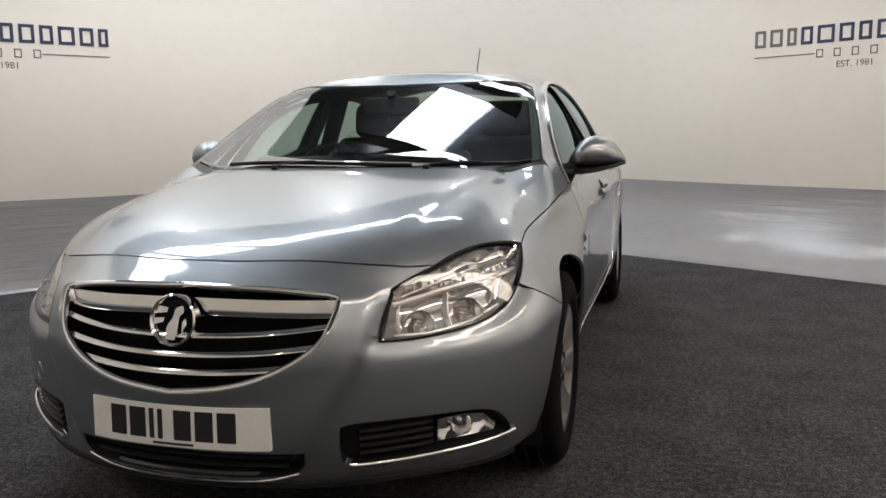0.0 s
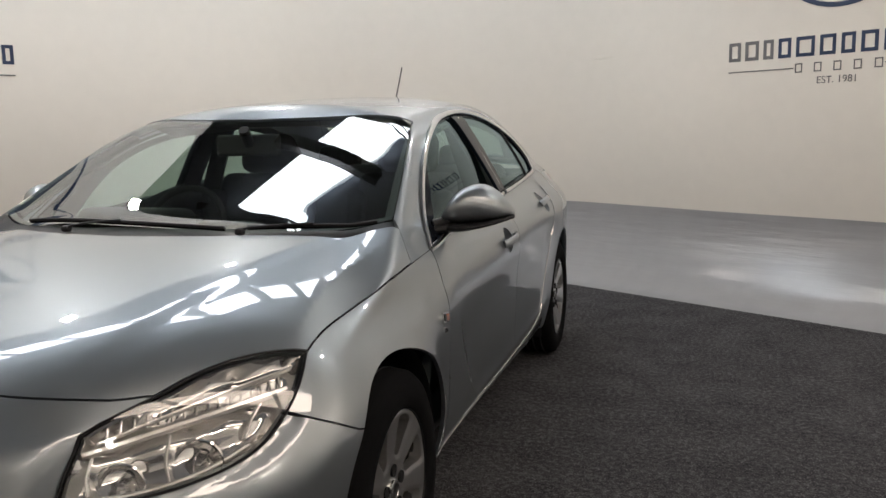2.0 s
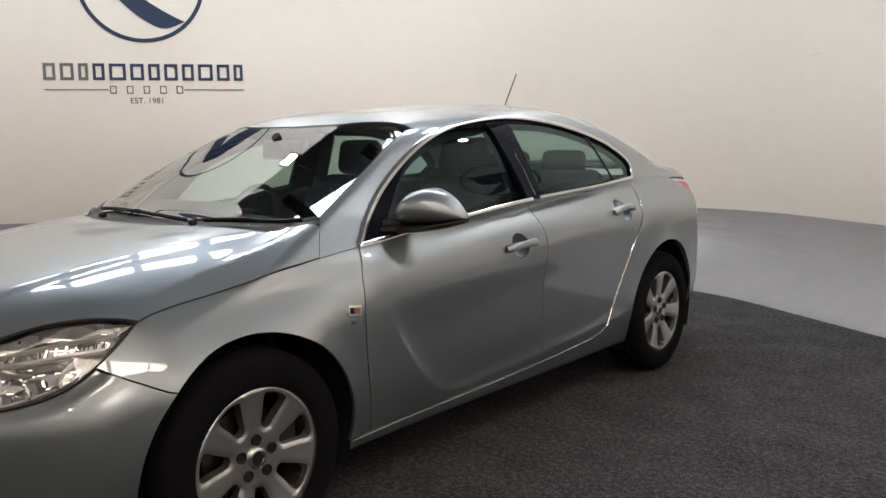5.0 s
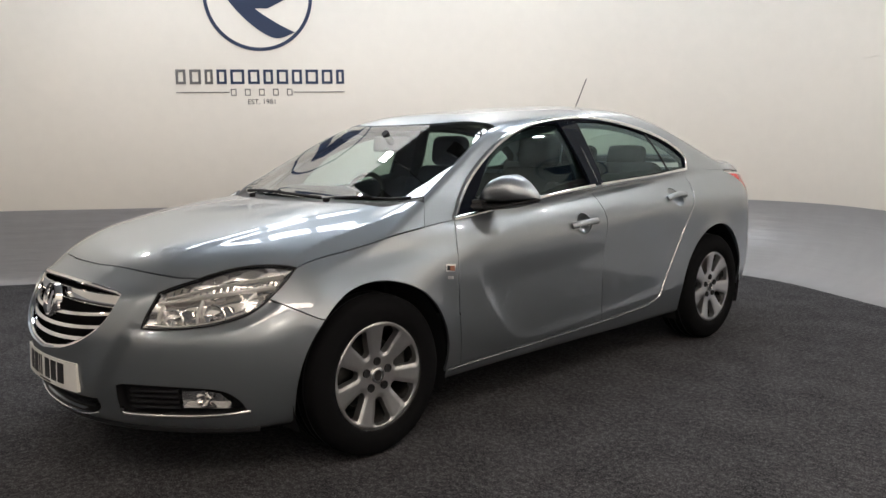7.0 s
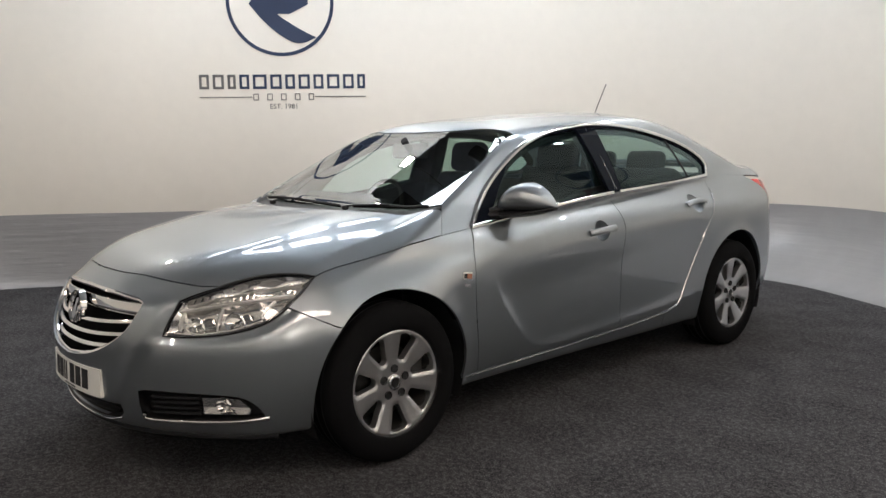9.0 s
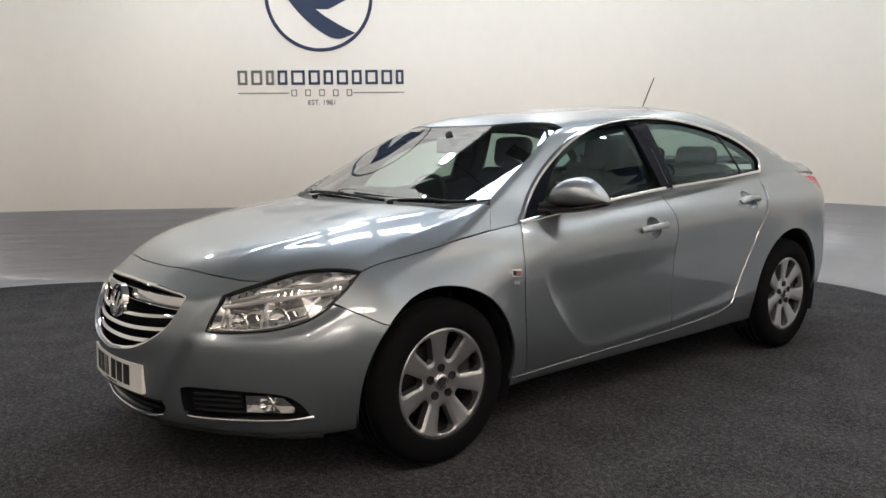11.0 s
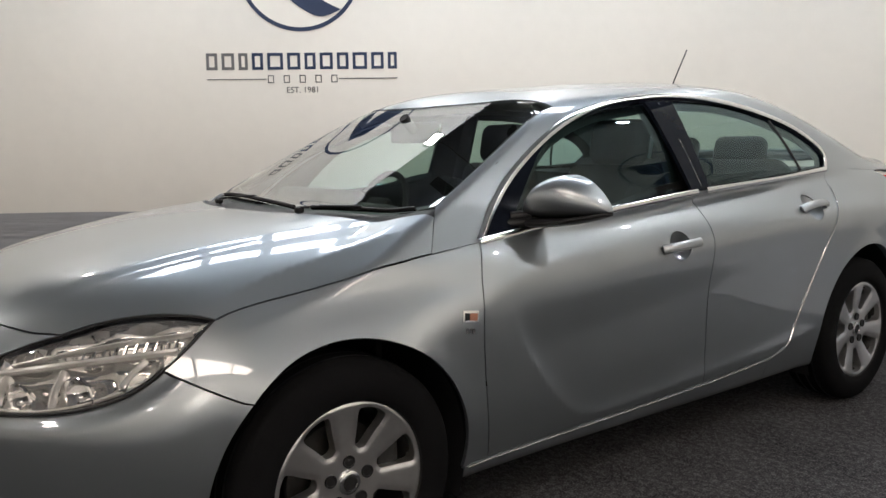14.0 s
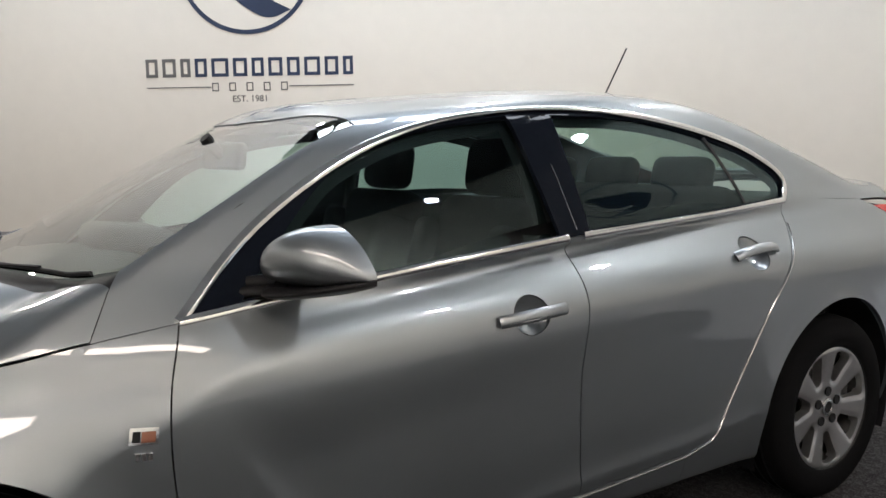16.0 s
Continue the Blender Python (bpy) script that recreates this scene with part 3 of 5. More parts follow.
# ---- the wall's signs ----
def sign(corner, along, size, label):
    """A ring emblem over lettering shapes, flat on the wall; corner: the line's left end."""
    base = thing("wall_sign", label, "sign", "wall signs")
    a, b = (Vector((*WALLS[i], 0)) for i in along)
    t = (b - a).normalized()
    corner = a + t * (Vector(corner) - a).dot(t) + Vector((0, 0, corner[2])) + t.cross(Vector((0, 0, 1))) * 0.0015
    n = t.cross(Vector((0, 0, 1)))
    m = Matrix.Translation(corner) @ Matrix((t, Vector((0, 0, 1)), n)).transposed().to_4x4()
    base.matrix_world = m @ Matrix.Scale(size, 4)
    wide = 1.583

    def flat(name, loop, mat, label="", hole=None):
        v, f = flat_mesh([loop] + ([hole] if hole else []), 0.2)
        bm = bmesh.new()
        vs = [bm.verts.new((*q, 0.0)) for q in v]
        fs = [bm.faces.new([vs[i] for i in t]) for t in f]
        r = bmesh.ops.extrude_face_region(bm, geom=fs)
        bmesh.ops.translate(bm, vec=(0, 0, 0.001), verts=[g for g in r["geom"] if isinstance(g, bmesh.types.BMVert)])
        return part(name, bm, mat, base, label, smooth=False)

    def box(name, x0, y0, x1, y1, mat):
        flat(name, [(x0, y0), (x1, y0), (x1, y1), (x0, y1)], mat)

    def outline(name, x0, y0, x1, y1, w, mat):
        flat(name, [(x0, y0), (x1, y0), (x1, y1), (x0, y1)], mat, "", [(x0 + w, y0 + w), (x1 - w, y0 + w), (x1 - w, y1 - w), (x0 + w, y1 - w)])

    ring = lambda r: [(wide / 2 + r * math.cos(a), 0.895 + r * math.sin(a)) for a in (2 * math.pi * i / 64 for i in range(64))]
    flat("ring", ring(0.508), NAVY, "navy ring", ring(0.475))
    mark = [(-0.295, -0.02), (-0.19, 0.13), (0.25, 0.27), (0.34, 0.235), (0.262, 0.19), (0.262, -0.021), (0.086, -0.112), (-0.032, -0.112)]
    tail = curve([(-0.032, -0.112), (0.03, -0.16), (0.14, -0.23), (0.246, -0.289), (0.337, -0.332)], 4)
    back = curve([(0.337, -0.332), (0.22, -0.380), (0.14, -0.385), (0.06, -0.353), (-0.05, -0.28), (-0.18, -0.16), (-0.295, -0.02)], 4)
    flat("emblem", [(wide / 2 + x, 0.895 + y) for x, y in chain(mark, tail, back)], NAVY)
    x = 0.0
    for k, w in enumerate((0.092, 0.104, 0.076, 0.092, 0.130, 0.108, 0.092, 0.108, 0.096, 0.120, 0.104, 0.076)):
        outline("letter_frame", x, 0.077, x + w, 0.214, 0.024, GREYVINYL if k < 3 else NAVY)
        x += w + 0.0349
    for k in range(5):
        x = wide / 2 + (k - 2) * 0.132
        outline("letter_frame", x - 0.026, -0.032, x + 0.026, 0.032, 0.008, GREYVINYL)
    box("rule", 0.0, -0.004, 0.49, 0.004, GREYVINYL)
    box("rule", wide - 0.49, -0.004, wide, 0.004, GREYVINYL)
    txt = bpy.data.curves.new("year", "FONT")
    txt.body, txt.size, txt.align_x, txt.extrude = "EST. 1981", 0.068, "CENTER", 0.0005
    txt.materials.append(GREYVINYL)
    ob = new("year_text", txt)
    ob.parent, ob.location = base, (wide / 2, -0.113, 0.0005)
    return base


sign((-4.017, 2.542, 1.772), (3, 0), 1.0, "navy ring emblem and company lettering on the cream wall")
sign((1.889, 5.760, 1.725), (0, 1), 1.03, "navy ring emblem and company lettering on the cream wall")

# a faint ridge in the wall's lining
run = [(-0.1 + 0.78 * k / 24, 1.945 + 0.006 * math.sin(k * 0.9) - 0.0006 * k) for k in range(25)]
a, b = Vector((*WALLS[0], 0)), Vector((*WALLS[1], 0))
t = (b - a).normalized()
o = a + t * (Vector((0.35, 6.6, 0)) - a).dot(t) + t.cross(Vector((0, 0, 1))) * 0.001
tagged(part("wall_ridge", tube([tuple(o + t * u + Vector((0, 0, z))) for u, z in run], 0.004, 0.003), WALLPAINT, None), "thin wrinkle in the cream wall lining", "wall", kind="structure")

# ---- the car ----
car = thing("car", "silver-grey metallic five-door saloon car standing on the carpet", "car", at=(-0.02, 0, 0))

# shared lines of the body
BELT_LINE = curve([(1.455, 0.932), (2.01, 0.989), (2.51, 1.029), (3.126, 1.058), (3.561, 1.080)], 10)
DLO_TOP = curve([(1.455, 0.932), (1.66, 1.113), (1.922, 1.261), (2.172, 1.343), (2.428, 1.381), (2.68, 1.394), (2.95, 1.376), (3.205, 1.334), (3.419, 1.276), (3.56, 1.208), (3.612, 1.150), (3.561, 1.080)], 6)
GAP_A = curve([(1.455, 0.932), (1.412, 0.76), (1.419, 0.547), (1.46, 0.279)], 6)
GAP_B = curve([(2.525, 1.030), (2.523, 0.856), (2.505, 0.619), (2.520, 0.307)], 6)
GAP_C = curve([(3.561, 1.080), (3.505, 0.985), (3.405, 0.890), (3.305, 0.770), (3.235, 0.650), (3.145, 0.500), (3.080, 0.395), (3.035, 0.356), (2.95, 0.336)], 4)
DOOR_FOOT = curve([(1.46, 0.279), (2.0, 0.289), (2.520, 0.307), (2.95, 0.336)], 8)
ARCH_R = (0.388, 0.405)


def arch(i, a0, a1, n=22):
    """The lip of a wheel arch, in (y, z); degrees from straight back, upwards."""
    return [(WHEEL_Y[i] + ARCH_R[i] * math.cos(a), WHEEL_Z + ARCH_R[i] * math.sin(a)) for a in (radians(a0 + (a1 - a0) * k / n) for k in range(n + 1))]


def unrolled(pts):
    """(y, z) on the flank to the front's own (angle, height)."""
    p = on_side(pts)
    return [(0.9 * math.atan2(x, POLE - y), z) for x, y, z in p]


def rolled(pts):
    """(x, y) seen from above to the front's own (angle, height)."""
    p = on_top(pts)
    return [(0.9 * math.atan2(x, POLE - y), z) for x, y, z in p]


def flank_top(pts):
    """(y, z) on the flank to (x, y) seen from above."""
    return [(x, y) for x, y, _ in on_side(pts)]


# hood
LAMP_TOP = [(0.612, 0.352), (0.672, 0.461), (0.722, 0.545), (0.800, 0.662)]
HOOD_SIDE = curve([(0.800, 0.662), (0.793, 0.810), (0.805, 0.955), (0.831, 1.105), (0.840, 1.285)], 6)
HOOD_REAR = curve([(0.784, 1.338), (0.6, 1.195), (0.3, 1.065), (0.0, 1.03)], 8)
HOOD_FRONT = curve([(0.0, 0.176), (0.16, 0.182), (0.39, 0.222), (0.53, 0.286), (0.612, 0.352)], 5)
hood_half = chain(HOOD_FRONT, curve(LAMP_TOP, 4), HOOD_SIDE, HOOD_REAR)
panel("hood", [both_sides(hood_half)], on_top, PAINT, car, cell=0.014)

# dark scuttle between hood and windscreen
SCREEN_FOOT = curve([(0.0, 1.150), (0.3, 1.172), (0.6, 1.268), (0.757, 1.362)], 8)
SCREEN_EDGE = curve([(0.757, 1.362), (0.70, 1.63), (0.613, 1.985)], 8)
HEADER = curve([(0.613, 1.985), (0.3, 1.90), (0.0, 1.872)], 8)
panel("scuttle", [both_sides(chain(HOOD_REAR[::-1], SCREEN_FOOT[::-1]))], on_top, BLACK, car, "black plastic scuttle panel", sink=0.010)

# windscreen, roof skin, rear window
def taut(v, p, n):
    """The glass keeps its own even curve out to the pillars."""
    sheet = 0.95 + 0.52 * (v[:, 1] - 1.075 - 0.20 * v[:, 0] ** 2) - 0.004
    w = 0.95 * ramp(0.38, 0.56, np.abs(v[:, 0])) * ramp(1.92, 1.70, v[:, 1])
    return p + np.stack((0 * w, 0 * w, w * (sheet - p[:, 2])), 1)


windscreen = panel("windscreen", [both_sides(chain(SCREEN_FOOT, SCREEN_EDGE, HEADER))], on_top, GLASS, car, "lightly tinted windscreen", lip=0.0, sink=0.003, gap=0.004, pull=taut)
screen_rim = chain(SCREEN_FOOT, SCREEN_EDGE, HEADER)
inner_rim = chain(curve([(0.0, 1.172), (0.3, 1.194), (0.592, 1.29), (0.741, 1.382)], 8), curve([(0.741, 1.382), (0.686, 1.635), (0.602, 1.970)], 8), curve([(0.602, 1.970), (0.3, 1.886), (0.0, 1.858)], 8))
panel("screen_band", [both_sides(screen_rim), both_sides(inner_rim)], on_top, BLACK, windscreen, "black printed border inside the glass", lip=0.0, sink=0.007, gap=0.003, pull=lambda v, p, n: taut(v, p, n) - n * 0.004)
back_half = chain(curve([(0.0, 3.28), (0.3, 3.31), (0.50, 3.40)], 6), curve([(0.50, 3.40), (0.52, 3.8), (0.46, 4.25)], 6), curve([(0.46, 4.25), (0.2, 4.30), (0.0, 4.31)], 6))
panel("rear_window", [both_sides(back_half)], on_top, GLASS, car, "lightly tinted rear window", lip=0.0, sink=0.003, gap=0.004)
C_SEAM = flank_top([(3.561, 1.080), (3.8, 1.075), (4.1, 1.06), (4.4, 1.04)])
roof_half = chain(HEADER[::-1], SCREEN_EDGE[::-1], [(0.784, 1.338), (0.840, 1.285)], flank_top([(1.36, 0.921), (1.455, 0.932)]), flank_top(DLO_TOP), C_SEAM, [(0.60, 4.56), (0.4, 4.64), (0.0, 4.68)])
panel("roof", [both_sides(roof_half), both_sides(back_half)], on_top, PAINT, car, "silver-grey roof with pillars", cell=0.014, gap=0.0)

# front bumper, lamps, grille, in the front's own plane
LAMP = curve([(0.312, 0.610), (0.318, 0.66), (0.328, 0.712)], 4), rolled(curve([(0.527, 0.235), (0.612, 0.352), (0.672, 0.461), (0.722, 0.545), (0.800, 0.662)], 4)), curve([(0.634, 0.806), (0.607, 0.745), (0.567, 0.684), (0.526, 0.648), (0.46, 0.622), (0.372, 0.609), (0.312, 0.610)], 5)
LAMP_LOOP = chain(*LAMP)
GRILLE_HALF = chain(curve([(0.0, 0.747), (0.143, 0.742), (0.235, 0.728)], 6), curve([(0.235, 0.728), (0.250, 0.709), (0.224, 0.617), (0.168, 0.553), (0.096, 0.510), (0.0, 0.489)], 6))
INTAKE_HALF = chain(curve([(0.0, 0.338), (0.195, 0.332)], 4), curve([(0.195, 0.332), (0.186, 0.278), (0.125, 0.256), (0.0, 0.249)], 5))
FOG_LOOP = chain(curve([(0.250, 0.392), (0.28, 0.400), (0.40, 0.397), (0.485, 0.386), (0.523, 0.352), (0.543, 0.300)], 4), curve([(0.543, 0.300), (0.40, 0.291), (0.268, 0.287), (0.250, 0.32), (0.250, 0.392)], 5))
mirror_loop = lambda loop: [(-a, z) for a, z in reversed(loop)]
SPLIT_TOP = min(LAMP[2], key=lambda q: abs(q[0] - 0.584))
SPLIT = curve([SPLIT_TOP, (0.653, 0.661), (0.716, 0.611)], 5)
ARCH_FRONT = unrolled(arch(0, 134, 198, 14))
SPLIT = SPLIT[:-1] + ARCH_FRONT[:1]
hood_front = rolled(HOOD_FRONT)
low = [q for q in LAMP[2][::-1] if q[0] <= SPLIT_TOP[0] + 1e-6]
bumper_half = chain(hood_front, LAMP[1][4::-1], LAMP[0][::-1], low, SPLIT, ARCH_FRONT, curve([ARCH_FRONT[-1], (0.575, 0.205), (0.3, 0.212), (0.0, 0.212)], 6))


def bumper_relief(v):
    """Soft ledge under the lamps and a raised ring round the grille."""
    a, z = np.abs(v[:, 0]), v[:, 1]
    d = np.min(np.hypot(v[:, None, 0] - np.array(both_sides(GRILLE_HALF))[None, :, 0], v[:, None, 1] - np.array(both_sides(GRILLE_HALF))[None, :, 1]), 1)
    rim = np.array(LAMP_LOOP + mirror_loop(LAMP_LOOP))
    lamp = np.min(np.hypot(v[:, None, 0] - rim[None, :, 0], v[:, None, 1] - rim[None, :, 1]), 1)
    ledge = -0.010 * ramp(0.036, 0.012, lamp) * ramp(0.74, 0.69, z)
    middle = 0.016 * ramp(0.014, -0.014, a - (0.222 + 0.33 * (z - 0.40))) * ramp(0.25, 0.36, z) * ramp(0.76, 0.70, z)
    return 0.008 * np.exp(-(d / 0.035) ** 2) + ledge + middle


bumper = panel("front_bumper", [both_sides(bumper_half), both_sides(GRILLE_HALF), both_sides(INTAKE_HALF), FOG_LOOP, mirror_loop(FOG_LOOP)], on_front, PAINT, car, cell=0.014, lip=0.02, bulge=bumper_relief)

# front wings
hood_roll = rolled(HOOD_SIDE)
wing_loop = chain(hood_roll, unrolled([(1.36, 0.921)]), unrolled(GAP_A), unrolled([(1.36, 0.278)]), unrolled(arch(0, -9, 134, 30)), SPLIT[::-1], [q for q in LAMP[2][::-1] if q[0] > SPLIT_TOP[0] + 1e-6])
# doors, sills, rear quarters
front_door_loop = chain(GAP_A, [q for q in DOOR_FOOT if q[0] <= 2.5201], GAP_B[::-1], [q for q in BELT_LINE[::-1] if q[0] < 2.525])
rear_door_loop = chain(GAP_B, [q for q in DOOR_FOOT if q[0] >= 2.5199], GAP_C[::-1], [q for q in BELT_LINE[::-1] if q[0] > 2.525])
sill_loop = chain([(1.36, 0.278)], DOOR_FOOT, [(2.95, 0.222), (2.3, 0.222), (1.37, 0.222)])
quarter_loop = chain(GAP_C, [(2.95, 0.222), (3.32, 0.222)], arch(1, 196, -14, 40), [(4.11, 0.235), (4.30, 0.25), (4.40, 0.5), (4.40, 0.86)], curve([(4.36, 0.872), (4.27, 0.88)], 4), curve([(4.27, 0.88), (4.285, 0.93), (4.27, 0.985), (4.17, 1.035)], 4), [(4.1, 1.06), (3.8, 1.075)])
tail_lamp_loop = chain(curve([(4.17, 1.035), (4.27, 0.985), (4.285, 0.93), (4.27, 0.88)], 4), curve([(4.27, 0.88), (4.36, 0.872), (4.44, 0.868)], 4), [(4.44, 1.00)], curve([(4.44, 1.005), (4.3, 1.03), (4.17, 1.035)], 4))
HANDLES = ((2.33, 0.848), (3.258, 0.930))
cup = lambda y, z: [(y + 0.056 * math.cos(a), z + 0.050 * math.sin(a)) for a in (2 * math.pi * i / 28 for i in range(28))]


def cup_depth(y, z):
    return lambda v: -0.034 * np.clip(1 - ((v[:, 0] - y) / 0.057) ** 2 - ((v[:, 1] - z) / 0.051) ** 2, 0, 1) ** 0.7


GLASS_F = chain(curve([(1.60, 0.965), (1.80, 1.165), (1.96, 1.258), (2.18, 1.326), (2.46, 1.364)], 6), curve([(2.46, 1.364), (2.488, 1.042)], 6), curve([(2.488, 1.042), (2.01, 1.003), (1.60, 0.965)], 6))
GLASS_R = chain(curve([(2.625, 1.368), (2.93, 1.356), (3.19, 1.314), (3.277, 1.292)], 6), curve([(3.277, 1.292), (3.357, 1.086)], 5), curve([(3.357, 1.086), (3.1, 1.072), (2.602, 1.050)], 6), curve([(2.602, 1.050), (2.625, 1.368)], 5))
GLASS_Q = chain(curve([(3.279, 1.2915), (3.42, 1.245), (3.535, 1.185), (3.585, 1.140), (3.560, 1.098)], 5), curve([(3.560, 1.098), (3.359, 1.086)], 4), curve([(3.359, 1.086), (3.279, 1.2915)], 5))
GLASS_BACK = chain(curve([(2.625, 1.368), (2.93, 1.356), (3.19, 1.314), (3.42, 1.245), (3.535, 1.185), (3.585, 1.140), (3.560, 1.098)], 6), curve([(3.560, 1.098), (3.357, 1.086), (3.1, 1.072), (2.602, 1.050)], 6), curve([(2.602, 1.050), (2.625, 1.368)], 5))


def reach(loop):
    """Carries the glass up to the bright strip."""
    return [(y + 0.007 * float(ramp(3.35, 3.55, y)), z + 0.008 * float(ramp(1.12, 1.24, z))) for y, z in loop]


GLASS_F, GLASS_R, GLASS_Q, GLASS_BACK = map(reach, (GLASS_F, GLASS_R, GLASS_Q, GLASS_BACK))


def recess(v):
    """How the side glass curves away from the body's line, down to the belt and back to the pillar."""
    y, z = v[:, 0], v[:, 1]
    down = 0.44 * np.clip(1.305 - 0.025 * ramp(2.45, 2.60, y) - z, 0, 0.30) ** 2
    back = 0.014 * np.clip(y - 1.80, 0, 0.69) * ramp(2.60, 2.50, y)
    return -(down + back + 0.002) * ramp(3.62, 3.20, y)



def trim(name, pts, wide, deep, mat, parent, flip, label="", place=on_side, lift=0.004):
    p = place(pts)
    n = gradient(p)
    p = p + n * lift
    if flip:
        p, n = p * (-1, 1, 1), n * (-1, 1, 1)
    return part(name, tube(p, wide, deep, n, sides=10), mat, parent, label)


for flip in (False, True):
    panel("front_wing", [wing_loop], on_front, PAINT, car, mirror=flip, cell=0.013)
    door = panel("front_door", [front_door_loop, cup(*HANDLES[0])], on_side, PAINT, car, mirror=flip, cell=0.013)
    rear = panel("rear_door", [rear_door_loop, cup(*HANDLES[1])], on_side, PAINT, car, mirror=flip, cell=0.013)
    panel("sill", [sill_loop], on_side, PAINT, car, mirror=flip)
    panel("rear_quarter", [quarter_loop], on_side, PAINT, car, mirror=flip, gap=0.0, cell=0.016)
    panel("tail_lamp", [tail_lamp_loop], on_side, REDLENS, car, "red tail lamp lens", mirror=flip)
    panel("window_surround", [chain(DLO_TOP, BELT_LINE[::-1]), GLASS_F, GLASS_BACK], on_side, GLOSSBLACK, car, "gloss black window surround and centre pillar", mirror=flip, sink=0.004, cell=0.025, lip=0.014)
    panel("window_pane", [GLASS_F], on_side, TINTED, door, "dark tinted front side glass", mirror=flip, sink=0.007, lip=0.0, gap=-0.004, cell=0.03, bulge=recess)
    panel("window_pane", [GLASS_R], on_side, TINTED, rear, "dark tinted rear side glass", mirror=flip, sink=0.007, lip=0.0, gap=-0.004, cell=0.03, bulge=recess)
    panel("quarter_window", [GLASS_Q], on_side, TINTED, car, "dark tinted quarter glass", mirror=flip, sink=0.007, lip=0.0, gap=-0.004, cell=0.03, bulge=recess)
    line = np.array([(3.272 + 0.088 * k / 8, 1.304 - 0.224 * k / 8) for k in range(9)])
    p = on_side(line)
    n = gradient(p)
    p = (p - n * (0.004 - recess(line))[:, None]) * ((-1, 1, 1) if flip else (1, 1, 1))
    part("window_divider", tube([tuple(q) for q in p], 0.007, 0.005, n * ((-1, 1, 1) if flip else (1, 1, 1))), BLACK, rear, "thin black window divider")
    trim("chrome_strip", DLO_TOP, 0.0125, 0.006, SATIN, car, flip, "chrome strip over the side windows")
    trim("chrome_strip", [q for q in BELT_LINE if q[0] < 2.52], 0.0110, 0.007, SATIN, door, flip, "chrome strip under the window")
    trim("chrome_strip", [q for q in BELT_LINE if q[0] > 2.53], 0.0110, 0.007, SATIN, rear, flip, "chrome strip under the window")
    # a bright line laid in for the highlight on the pillar's dark gap
    trim("pillar_glint", [(2.553, 1.052), (2.548, 1.2), (2.543, 1.372)], 0.0009, 0.0009, SATIN, rear, flip, "thin satin line added for the highlight on the pillar's door gap", lift=-0.003)
    # added bright strip in place of the highlight along the sill and rear door edge
    trim("sill_glint", [(1.375, 0.269)] + [(y, z - 0.011) for y, z in DOOR_FOOT] + [(y + 0.004, z - 0.004) for y, z in GAP_C[::-1][2:-3]], 0.0024, 0.0024, SATIN, car, flip, "thin satin strip added for the glint along the sill edge", lift=0.002)

edge = [(0.9 * math.atan2(x, y - 3.4), z) for x, y, z in on_side([(4.40, 0.86 - 0.61 * k / 12) for k in range(13)])]
lamp_edge = [(0.9 * math.atan2(x, y - 3.4), z) for x, y, z in on_side([(4.44, 1.0), (4.44, 0.868)])]
rear_half = chain([(0.0, 1.02)], [(0.40, 1.0)], lamp_edge, edge, [(0.55, 0.225), (0.0, 0.225)])
panel("tailgate", [both_sides(rear_half)], on_rear, PAINT, car, "silver-grey tail panel", cell=0.06, lip=0.0)


def grip(y, z, owner, flip):
    """A pull handle over its scooped cup."""
    panel("handle_cup", [cup(y, z)], on_side, PAINT, owner, mirror=flip, cell=0.008, gap=0.0, lip=0.0, bulge=cup_depth(y, z))
    run = [(y - 0.105 + 0.21 * k / 12, z - 0.006 + 0.012 * k / 12) for k in range(13)]
    p = on_side(run)
    n = gradient(p)
    p = p + n * np.array([0.006 + 0.024 * math.sin(math.pi * k / 12) ** 0.5 for k in range(13)])[:, None]
    if flip:
        p, n = p * (-1, 1, 1), n * (-1, 1, 1)
    h = part("door_handle", tube(p, 0.017, 0.009, n, sides=12), PAINT, owner, "silver pull handle")
    part("handle_edge", tube([tuple(v) for v in p[1:-1] + n[1:-1] * 0.007 + np.array((0, 0, -0.010))], 0.0028, 0.0025), CHROME, h, "thin chrome edge")


def repeater(flip):
    lens = [(1.333, 0.753), (1.387, 0.747), (1.382, 0.715), (1.327, 0.722)]
    panel("side_repeater", [lens], on_side, SATIN, car, "chrome-framed side repeater lamp", mirror=flip, cell=0.02, gap=0.0, lip=0.006, sink=-0.006)
    panel("repeater_lens", [[(1.354, 0.7435), (1.380, 0.7405), (1.3765, 0.7205), (1.350, 0.7240)]], on_side, AMBER, car, "amber repeater lens", mirror=flip, cell=0.02, gap=0.0, lip=0.004, sink=-0.008)
    panel("repeater_reflector", [[(1.338, 0.7455), (1.352, 0.7438), (1.348, 0.7245), (1.334, 0.7262)]], on_side, BOLT, car, "dark square at the end of the repeater", mirror=flip, cell=0.02, gap=0.0, lip=0.004, sink=-0.008)
    bars = [(1.343 + 0.012 * k, 0.695 - 0.002 * k) for k in range(4)]
    bm = bmesh.new()
    for y, z in bars[:3]:
        p, = on_side([(y, z)])
        n, = gradient(p[None])
        block((0.004, 0.008, 0.014), tuple((p + n * 0.002) * ((-1, 1, 1) if flip else (1, 1, 1))), bm=bm)
    part("trim_badge", bm, CHROME, car, "small chrome badge bars")


